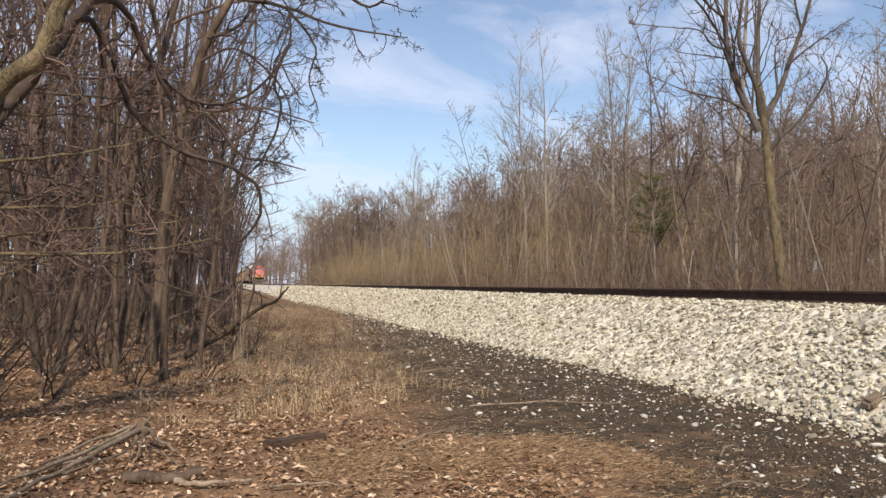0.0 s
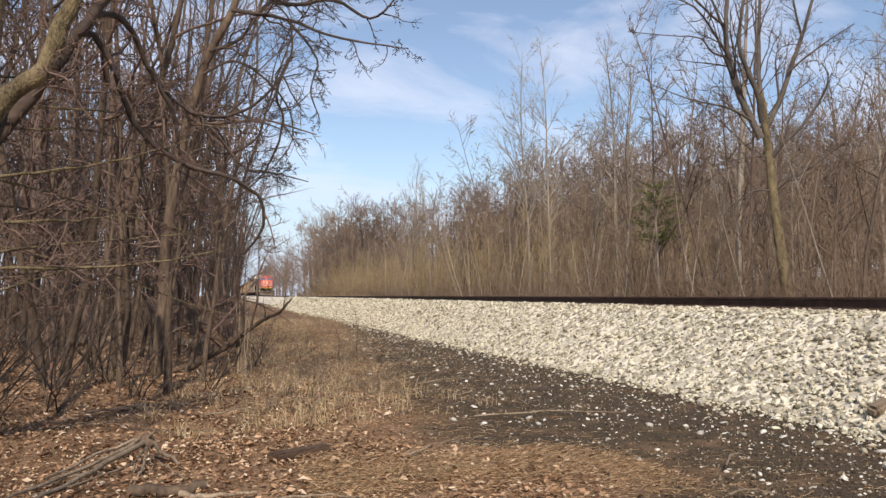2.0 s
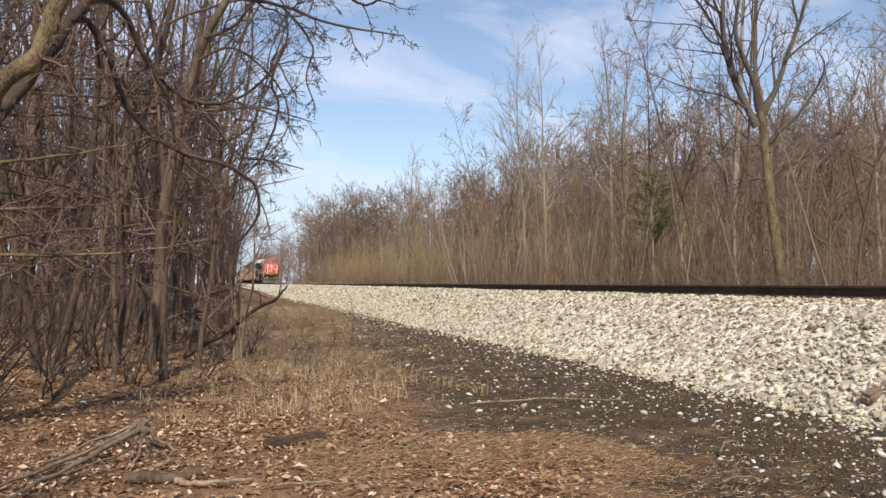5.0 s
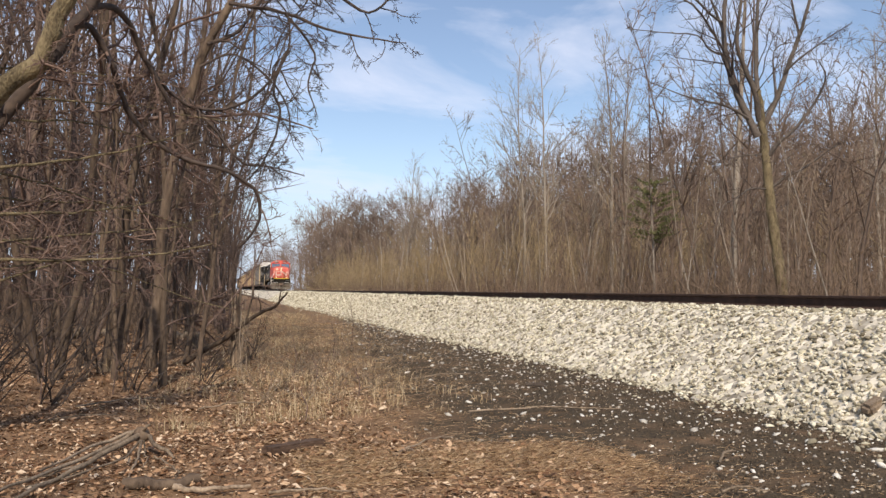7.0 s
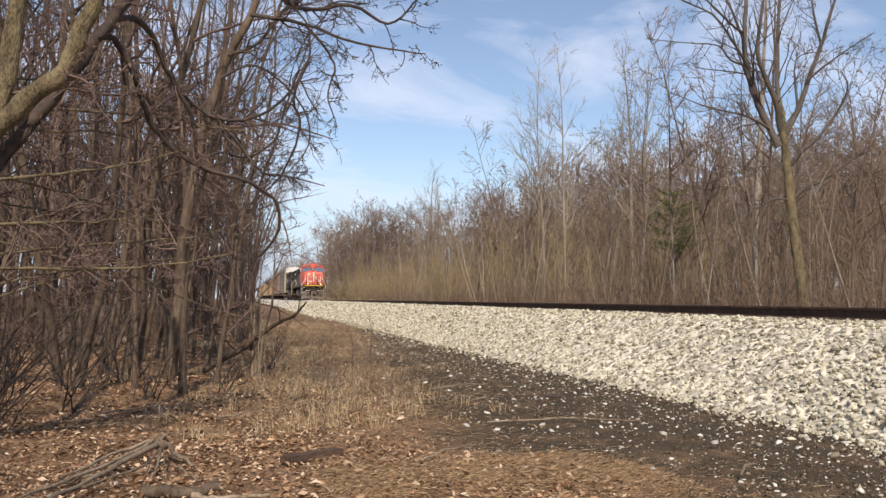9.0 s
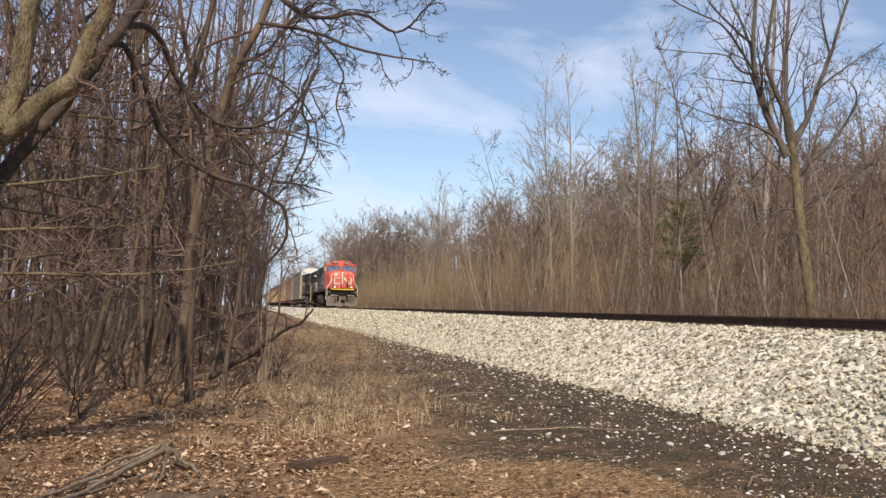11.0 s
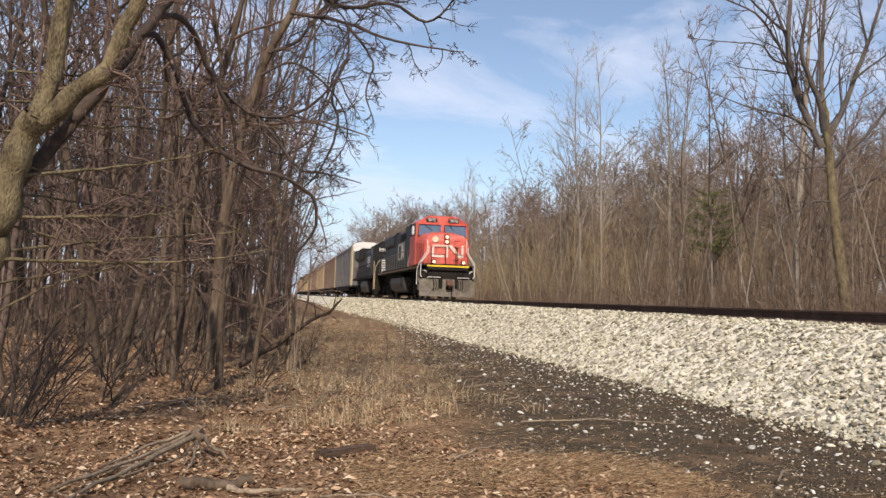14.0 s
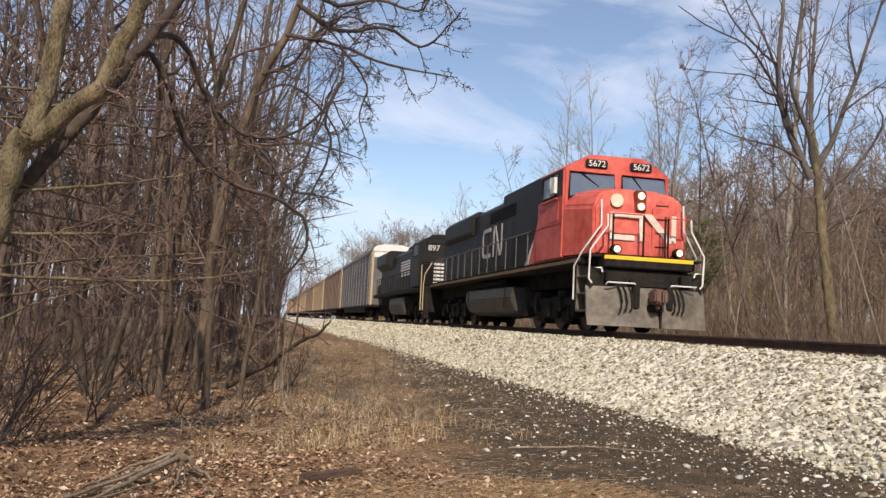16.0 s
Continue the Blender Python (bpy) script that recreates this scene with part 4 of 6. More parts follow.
def ribbon(pts, w, x0, x1):
    """A band of width w along a line in the y-z plane, between x0 and x1."""
    P = np.array(pts, float)
    t = np.gradient(P, axis=0); t /= np.linalg.norm(t, axis=1)[:, None]
    nrm = np.stack([-t[:, 1], t[:, 0]], -1) * w / 2
    return loft([[(x, *(p - q)) for x in (x0, x1)] + [(x, *(p + q)) for x in (x1, x0)] for p, q in zip(P, nrm)])


def wheelset(parent, y, r, rolling=True):
    bm = bmesh.new()
    for s in (-1, 1):
        disc(bm, r, s * 0.69, s * 0.82, 0, 0, 28)
        disc(bm, r + 0.028, s * 0.665, s * 0.69, 0, 0, 28)
        disc(bm, r * 0.32, s * 0.82, s * 1.0, 0, 0, 12)
        for k in range(6):
            a = k * math.pi / 3
            block(bm, s * 0.82, s * 0.835, r * 0.6 * math.cos(a) - 0.04, r * 0.6 * math.cos(a) + 0.04, r * 0.6 * math.sin(a) - 0.04, r * 0.6 * math.sin(a) + 0.04)
    disc(bm, 0.09, -0.8, 0.8, 0, 0, 12)
    ob = part("wheelset", bm, M_WHEEL, parent)
    ob.location = (0, y, r)
    if rolling:
        ROLLING.append((ob, y, r))
    return ob


def truck(parent, yc, base, n, r, heavy, rolling=True):
    """A bogie: two side frames, bolster, springs, axle boxes, wheelsets."""
    h = base / 2
    parent = part("truck", boxes((-1.0, 1.0, yc - 0.3, yc + 0.3, r, r + 0.4)), M_UNDER, parent)
    if heavy:
        for ym, half in [(yc - h + base * (i + 0.5) / (n - 1), 0.62) for i in range(n - 1)] + [(yc - h - 0.52, 0.22), (yc + h + 0.52, 0.22)]:
            part("traction_motor", boxes((-0.62, 0.62, ym - half, ym + half, 0.16, 0.93), bev=0.05), M_UNDER, parent)
    for s in (-1, 1):
        x0, x1 = s * 0.98, s * 1.16
        bs = [(x0, x1, yc - h - 0.35, yc + h + 0.35, r + 0.10, r + 0.34), (x0, x1, yc - h * 0.35, yc + h * 0.35, r - 0.22, r + 0.12)]
        for i in range(n):
            y = yc - h + base * i / (n - 1)
            bs.append((s * 0.96, s * 1.24, y - 0.19, y + 0.19, r - 0.20, r + 0.22))
            if heavy and i < n - 1:
                ym = y + base / (n - 1) / 2
                bs.append((s * 1.0, s * 1.2, ym - 0.28, ym + 0.28, r + 0.3, r + 0.52))
                bs.append((s * 0.9, s * 1.05, ym - 0.34, ym + 0.34, r - 0.34, r + 0.2))
                bs.append((s * 1.1, s * 1.26, ym - 0.12, ym + 0.12, r - 0.05, r + 0.4))
        part("side_frame", boxes(*bs, bev=0.03), M_UNDER, parent)
    for i in range(n):
        wheelset(parent, yc - h + base * i / (n - 1), r, rolling)


def cab_section(y, half, zs, zt, zb=1.86):
    """A cab's cross-section: upright sides, sloping shoulders, flat top."""
    return [(-half, y, zb), (-half, y, zs), (-half * 0.52, y, zt), (half * 0.52, y, zt), (half, y, zs), (half, y, zb)]


def coupler(parent, y, d):
    part("coupler", boxes((-0.11, 0.11, y, y - d * 0.5, 0.74, 1.0), (-0.17, 0.15, y - d * 0.35, y - d * 0.58, 0.68, 1.04), (-0.19, -0.09, y - d * 0.5, y - d * 0.74, 0.72, 1.02),
                          (0.03, 0.15, y - d * 0.52, y - d * 0.70, 0.70, 1.03), (-0.26, 0.26, y + d * 0.05, y - d * 0.12, 0.6, 1.15), (-0.05, 0.05, y - d * 0.4, y - d * 0.5, 0.56, 0.70), bev=0.035), M_COUPLER, parent, "rusty knuckle coupler")


def pane(name, quad, parent, material, thick=0.02, frame_mat=None, fw=0.05):
    """A flat pane from four corners, with a raised rim."""
    q = [Vector(p) for p in quad]
    nrm = (q[1] - q[0]).cross(q[3] - q[0]).normalized()
    bm = bmesh.new()
    a = [bm.verts.new(p + nrm * 0.004) for p in q]; b = [bm.verts.new(p - nrm * thick) for p in q]
    bm.faces.new(a)
    for j in range(4):
        bm.faces.new((a[j], b[j], b[(j + 1) % 4], a[(j + 1) % 4]))
    bmesh.ops.recalc_face_normals(bm, faces=bm.faces)
    ob = part(name, bm, material, parent)
    if frame_mat:
        pipes("window_seal", [[q[0], q[1], q[2], q[3], q[0]]], fw / 2, frame_mat, ob)
    return ob


def lead_locomotive():
    root = tagged(new("locomotive"), "red-nosed black diesel freight locomotive with lit headlights on the track", "locomotive")
    # frame and deck
    part("frame", boxes((-1.5, 1.5, 0.95, 21.2, 1.62, 1.80), (-0.9, 0.9, 1.0, 21.0, 1.15, 1.62), bev=0.02), M_UNDER, root)
    for s in (-1, 1):
        part("sill_stripe", boxes((s * 1.502, s * 1.512, 1.1, 21.1, 1.70, 1.79), bev=0), M_SILL, root, "dusty orange stripe along the sill")
    part("walkway", boxes((-1.5, 1.5, 0.6, 21.3, 1.80, 1.86), bev=0.01), M_UNDER, root)
    # cab and nose
    cab = part("cab", soften(loft([cab_section(2.55, 1.52, 4.30, 4.74), cab_section(4.75, 1.52, 4.34, 4.78)]), 0.05), M_RED, root, "red cab with number boards above the windscreen")
    nose_f = [(-1.24, 0.95, 1.86), (-1.26, 0.98, 3.1), (-1.05, 1.12, 3.48), (-0.5, 1.22, 3.62), (0.5, 1.22, 3.62), (1.05, 1.12, 3.48), (1.26, 0.98, 3.1), (1.24, 0.95, 1.86)]
    nose_b = [(-1.50, 2.6, 1.86), (-1.50, 2.6, 3.25), (-1.30, 2.6, 3.62), (-0.55, 2.6, 3.82), (0.55, 2.6, 3.82), (1.30, 2.6, 3.62), (1.50, 2.6, 3.25), (1.50, 2.6, 1.86)]
    nose = part("nose", soften(loft([nose_f, nose_b]), 0.07, 3, 0.25), M_RED, root, "blunt red nose with a door and steps")
    for s in (-1, 1):
        part("nose_panel", boxes((s * 1.30 - 0.012, s * 1.30 + 0.012, 1.62, 2.05, 1.95, 3.05), bev=0.005), M_RED, nose).rotation_euler = (0, 0, 0)
    part("nose_door", boxes((0.30, 0.92, 0.945, 0.985, 1.95, 3.15), bev=0.012), M_RED, nose)
    for z in (2.15, 2.5, 2.85, 3.2):
        part("step_slot", boxes((0.38, 0.72, 0.925, 0.95, z, z + 0.035), bev=0.006), M_UNDER, nose)
    # windscreen in two panes
    y = 2.53
    pane("windscreen", [(-1.40, y - 0.10, 3.52), (-0.10, y - 0.06, 3.80), (-0.10, y, 4.22), (-1.36, y, 4.20)], cab, M_GLASS, 0.02, M_UNDER)
    pane("windscreen", [(0.12, y - 0.06, 3.80), (1.40, y - 0.10, 3.52), (1.36, y, 4.20), (0.12, y, 4.22)], cab, M_GLASS, 0.02, M_UNDER)
    pipes("wiper", [[(-1.1, y - 0.04, 4.24), (-0.55, y - 0.05, 3.85)], [(0.4, y - 0.04, 4.24), (0.7, y - 0.05, 3.85)], [(-1.3, y - 0.04, 3.56), (-0.55, y - 0.05, 3.74)]], 0.014, M_UNDER, cab)
    for x0, x1 in ((-1.38, -0.15), (0.15, 1.38)):
        part("sun_visor", boxes((x0, x1, 2.44, 2.54, 4.22, 4.25), bev=0.005), M_RED, cab)
    for x in (-0.62, 0.66):
        nb = part("number_board", boxes((x - 0.32, x + 0.32, 2.49, 2.56, 4.36, 4.60), bev=0.03), M_BLACK, cab, "black number board with white digits")
        letters("5672", 0.245, M_WHITE, nb, pose(x, 2.483, 4.475, 90), "number")
    # side windows, door, mirrors
    for s in (-1, 1):
        q = [(s * 1.53, 3.0, 3.62), (s * 1.53, 4.3, 3.62), (s * 1.53, 4.3, 4.22), (s * 1.53, 3.0, 4.22)]
        pane("side_window", q if s < 0 else q[::-1], cab, M_GLASS, 0.01, M_UNDER)
        part("window_post", boxes((s * 1.52, s * 1.55, 3.6, 3.66, 3.62, 4.22), (s * 1.53, s * 1.62, 3.05, 3.35, 3.68, 4.12), bev=0.005), M_WHITE, cab, "white wind deflector beside the window")
        part("arm_rest", boxes((s * 1.52, s * 1.58, 3.0, 4.35, 3.50, 3.56), bev=0.01), M_RED, cab)
        part("cab_seam", boxes((s * 1.52, s * 1.532, 2.65, 4.7, 2.84, 2.88), bev=0), M_RED, cab)
        part("cab_panel", boxes((s * 1.52, s * 1.535, 2.9, 3.9, 2.92, 3.4), bev=0.005), M_RED, cab)
    # lights
    hb = part("headlight_box", boxes((-0.15, 0.15, 0.98, 1.16, 3.03, 3.58), bev=0.03), M_DARKRED, nose, "dark red box with two lit headlights")
    for z in (3.17, 3.44):
        bm = bmesh.new(); disc(bm, 0.092, 0.0, 0, (0.96, 1.0), z, 20, "y"); part("headlight", bm, M_LAMP, hb, "lit headlight")
    for x in (-0.76, 0.90):
        bm = bmesh.new(); disc(bm, 0.12, x, 0, (0.62, 0.82), 2.02, 18, "y"); db = part("ditch_light", bm, M_UNDER, root, "ditch light on the front deck")
        bm = bmesh.new(); disc(bm, 0.085, x, 0, (0.605, 0.625), 2.02, 18, "y"); part("lens", bm, M_LAMP, db, "lit lens")
    bm = bmesh.new(); disc(bm, 0.17, -0.66, 0, (0.955, 0.985), 3.28, 24, "y"); part("round_emblem", bm, M_CREAM, nose, "round pale emblem")
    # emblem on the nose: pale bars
    y = 0.93
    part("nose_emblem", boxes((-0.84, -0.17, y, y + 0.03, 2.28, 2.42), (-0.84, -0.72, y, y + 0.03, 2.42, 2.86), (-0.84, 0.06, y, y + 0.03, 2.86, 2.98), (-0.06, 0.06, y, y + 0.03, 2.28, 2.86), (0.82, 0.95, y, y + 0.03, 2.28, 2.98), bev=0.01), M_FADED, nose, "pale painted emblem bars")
    bm = bmesh.new()
    vs = [bm.verts.new(p) for p in ((0.04, y, 2.98), (0.28, y, 2.98), (0.92, y, 2.28), (0.70, y, 2.28))]
    f = bm.faces.new(vs); ex = bmesh.ops.extrude_face_region(bm, geom=[f])["geom"]
    bmesh.ops.translate(bm, vec=(0, 0.03, 0), verts=[v for v in ex if isinstance(v, bmesh.types.BMVert)])
    bmesh.ops.recalc_face_normals(bm, faces=bm.faces)
    part("nose_emblem", bm, M_FADED, nose, "pale painted slanting bar")
    # front deck, anticlimber, pilot, plow
    ac = part("anticlimber", boxes((-1.16, 1.16, 0.42, 1.0, 1.55, 1.86), bev=0.03), M_UNDER, root)
    part("yellow_strip", boxes((-1.17, 1.17, 0.405, 0.425, 1.745, 1.84), bev=0.004), M_YELLOW, ac, "yellow safety strip on the front edge")
    part("pilot", boxes((-1.5, 1.5, 0.55, 0.72, 0.55, 1.52), (-0.5, 0.5, 0.35, 0.6, 0.58, 1.25), bev=0.03), M_UNDER, root)
    def plow_sec(y, x):
        return [(x, y, 1.08), (x, y - 0.05, 0.95), (x, y - 0.14, 0.35), (x, y - 0.20, 0.13), (x, y - 0.16, 0.12), (x, y - 0.06, 0.4), (x, y + 0.04, 1.08)]
    part("plow", loft([plow_sec(0.62, -1.55), plow_sec(0.30, -0.75), plow_sec(0.22, -0.02), plow_sec(0.22, 0.02), plow_sec(0.30, 0.75), plow_sec(0.62, 1.55)]), M_PLOW, root, "scuffed grey steel snow plow")
    part("plow_seam", boxes((0.13, 0.17, 0.0, 0.2, 0.12, 1.06), bev=0.005), M_UNDER, root)
    coupler(root, 0.35, 1)
    part("draft_gear", boxes((-0.52, -0.34, 0.12, 0.5, 0.55, 1.12), (0.34, 0.52, 0.12, 0.5, 0.55, 1.12), (-0.5, 0.5, 0.2, 0.5, 1.08, 1.2), (-0.16, 0.16, -0.02, 0.3, 0.50, 0.68), bev=0.03), M_UNDER, root)
    part("knuckle", boxes((-0.20, -0.02, -0.36, -0.05, 0.70, 1.04), (0.02, 0.22, -0.24, 0.0, 0.74, 1.0), bev=0.05), M_COUPLER, root, "rusty coupler knuckle")
    for x in (-0.98, 0.98):
        part("cable_box", boxes((x - 0.14, x + 0.14, 0.36, 0.6, 1.2, 1.42), bev=0.02), M_UNDER, root)
    hoses = []
    for x in (-0.85, -0.72, -0.58, 0.52, 0.64, 0.75):
        hoses.append([(x, 0.30, 1.08), (x + 0.03, 0.18, 0.95), (x + 0.05, 0.12, 0.72), (x + 0.02, 0.1, 0.55), (x - 0.03, 0.1, 0.5)])
    pipes("air_hose", hoses, 0.025, M_UNDER, root, "black rubber air hose")
    pipes("cut_lever", [[(-1.15, 0.3, 1.12), (-1.15, 0.2, 1.17), (-0.45, 0.2, 1.17), (-0.4, 0.25, 1.1)], [(0.45, 0.25, 1.1), (0.5, 0.2, 1.17), (1.15, 0.2, 1.17), (1.15, 0.3, 1.12)]], 0.02, M_WHITE, root, "white cut lever")
    # step wells and white grab rails at the corners
    for s in (-1, 1):
        part("step_well", boxes((s * 1.12, s * 1.5, 1.35, 1.42, 0.5, 1.8), (s * 1.12, s * 1.5, 0.6, 1.4, 0.45, 0.5), (s * 1.12, s * 1.5, 0.6, 1.4, 0.88, 0.92), (s * 1.12, s * 1.5, 0.7, 1.4, 1.3, 1.34), (s * 1.08, s * 1.13, 0.6, 1.4, 0.45, 1.8), bev=0.01), M_PLOW, root, "steps up to the deck")
        pipes("grab_rail", [[(s * 1.10, 0.88, 3.25), (s * 1.10, 0.84, 2.62), (s * 1.53, 0.95, 1.95), (s * 1.56, 1.42, 1.6), (s * 1.56, 1.42, 0.75)],
                            [(s * 1.10, 0.45, 2.85), (s * 1.10, 0.42, 2.55), (s * 1.50, 0.50, 1.95), (s * 1.50, 0.55, 1.25), (s * 1.42, 0.55, 1.15)],
                            [(s * 1.2, 0.44, 1.42), (s * 1.24, 0.42, 1.52), (s * 1.42, 0.42, 1.52)]], 0.024, M_WHITE, root, "white painted grab rail")
    pipes("front_rail", [[(-1.10, 0.45, 2.85), (-0.92, 0.45, 2.88), (-0.15, 0.45, 2.88)], [(0.40, 0.45, 2.85), (1.10, 0.45, 2.85)]], 0.018, M_RED, root)
    pipes("rail_post", [[(x, 0.46, 1.86), (x, 0.46, 2.88)] for x in (-0.95, -0.15, 0.42, 0.50)], 0.026, M_UNDER, root)
    # long hood
    hood = part("long_hood", soften(loft([[(-1.02, y, 1.86), (-1.02, y, 4.30), (-0.72, y, 4.56), (0.72, y, 4.56), (1.02, y, 4.30), (1.02, y, 1.86)] for y in (4.7, 20.0)]), 0.03), M_BLACK, root, "dusty black engine hood")
    part("rear_hood", boxes((-1.0, 1.0, 19.95, 20.6, 1.86, 3.9), bev=0.05), M_BLACK, root)
    part("radiator", soften(loft([[(-1.02, y, 3.55), (-1.17, y, 3.75), (-1.17, y, 4.36), (-0.9, y, 4.60), (0.9, y, 4.60), (1.17, y, 4.36), (1.17, y, 3.75), (1.02, y, 3.55)] for y in (14.6, 19.8)]), 0.03), M_BLACK, hood)
    part("inverter_cabinet", boxes((-1.4, -0.9, 4.74, 7.0, 1.86, 4.30), (0.9, 1.4, 4.74, 7.0, 1.86, 4.30), (-0.98, 0.98, 4.72, 8.2, 4.2, 4.68), bev=0.04), M_BLACK, hood)
    part("brake_grid", boxes((-0.96, 0.96, 8.3, 10.6, 4.2, 4.70), (-0.5, 0.5, 6.2, 7.6, 4.5, 4.76), (-0.6, 0.6, 11.2, 12.4, 4.4, 4.66), bev=0.05), M_BLACK, hood)
    part("exhaust", boxes((-0.35, 0.35, 12.8, 13.6, 4.5, 4.74), bev=0.03), M_UNDER, hood)
    part("air_horn", boxes((-0.55, -0.2, 5.1, 5.5, 4.6, 4.84), bev=0.04), M_UNDER, hood)
    for i in range(15):
        y = 7.3 + 0.82 * i
        for s in (-1, 1):
            part("hood_door", boxes((s * 1.02, s * 1.045, y, y + 0.74, 2.1, 3.55 if i < 9 else 3.2), bev=0.008), M_BLACK, hood)
    for s in (-1, 1):
        for k in range(5):
            part("louvre", boxes((s * 1.02, s * 1.05, 8.7, 12.1, 3.80 + 0.09 * k, 3.84 + 0.09 * k), bev=0), M_UNDER, hood)
        part("upper_cab_side", boxes((s * 1.518, s * 1.524, 2.66, 4.72, 3.57, 4.30), bev=0), M_BLACK, cab, "black upper cab side")
        for nm, pts, m, lab in (("red_wedge", ((4.74, 1.88), (5.75, 1.88), (4.74, 3.55)), M_RED, "red wedge of paint behind the cab"), ("white_slash", ((5.78, 1.88), (6.15, 1.88), (5.35, 2.58)), M_WHITE, "white slanting patch behind the cab")):
            part(nm, loft([[(s * x, y, z) for y, z in pts] for x in (1.39, 1.425)]), m, hood, lab)
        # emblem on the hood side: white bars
        for pts in ([(11.82, 3.58), (12.70, 3.58), (12.88, 3.52), (12.96, 3.36), (12.96, 2.82), (12.88, 2.66), (12.70, 2.60), (11.82, 2.60)],
                    [(11.38, 2.52), (11.38, 3.44), (11.30, 3.60), (11.16, 3.60), (11.06, 3.44), (10.62, 2.70), (10.52, 2.58), (10.38, 2.58), (10.30, 2.72), (10.30, 3.66)]):
            part("hood_emblem", ribbon([(y, z) for y, z in pts], 0.15, s * 1.046, s * 1.064), M_EMBLEM, hood, "white rounded emblem bar on the hood, dimmed for shade")
        # handrails along the walkway
        for i in range(13):
            y = 5.8 + 1.2 * i
            pipes("stanchion", [[(s * 1.46, y, 1.86), (s * 1.46, y, 2.86)]], 0.02, M_RAILING, root)
        pipes("hand_rail", [[(s * 1.46, 5.5, 2.86), (s * 1.46, 20.6, 2.86)]], 0.022, M_RAILING, root)
        part("air_reservoir", boxes((s * 1.0, s * 1.4, 8.6, 13.0, 1.30, 1.56), bev=0.1), M_UNDER, root)
    # tank and trucks
    tank = [[(-1.42, y, 1.28), (-1.48, y, 0.9), (-1.30, y, 0.50), (-0.9, y, 0.36), (0.9, y, 0.36), (1.30, y, 0.50), (1.48, y, 0.9), (1.42, y, 1.28)] for y in (7.3, 13.7)]
    tk = part("fuel_tank", soften(loft(tank), 0.04), M_TANK, root, "dusty dark fuel tank")
    for y in (8.0, 13.2):
        part("tank_strap", boxes((-1.50, -1.47, y, y + 0.08, 0.62, 1.25), bev=0), M_UNDER, tk)
    truck(root, 4.4, 4.2, 3, 0.53, True)
    truck(root, 17.0, 4.2, 3, 0.53, True)
    part("rear_pilot", boxes((-1.5, 1.5, 21.2, 21.35, 0.5, 1.8), bev=0.02), M_UNDER, root)
    coupler(root, 21.3, -1)
    return root


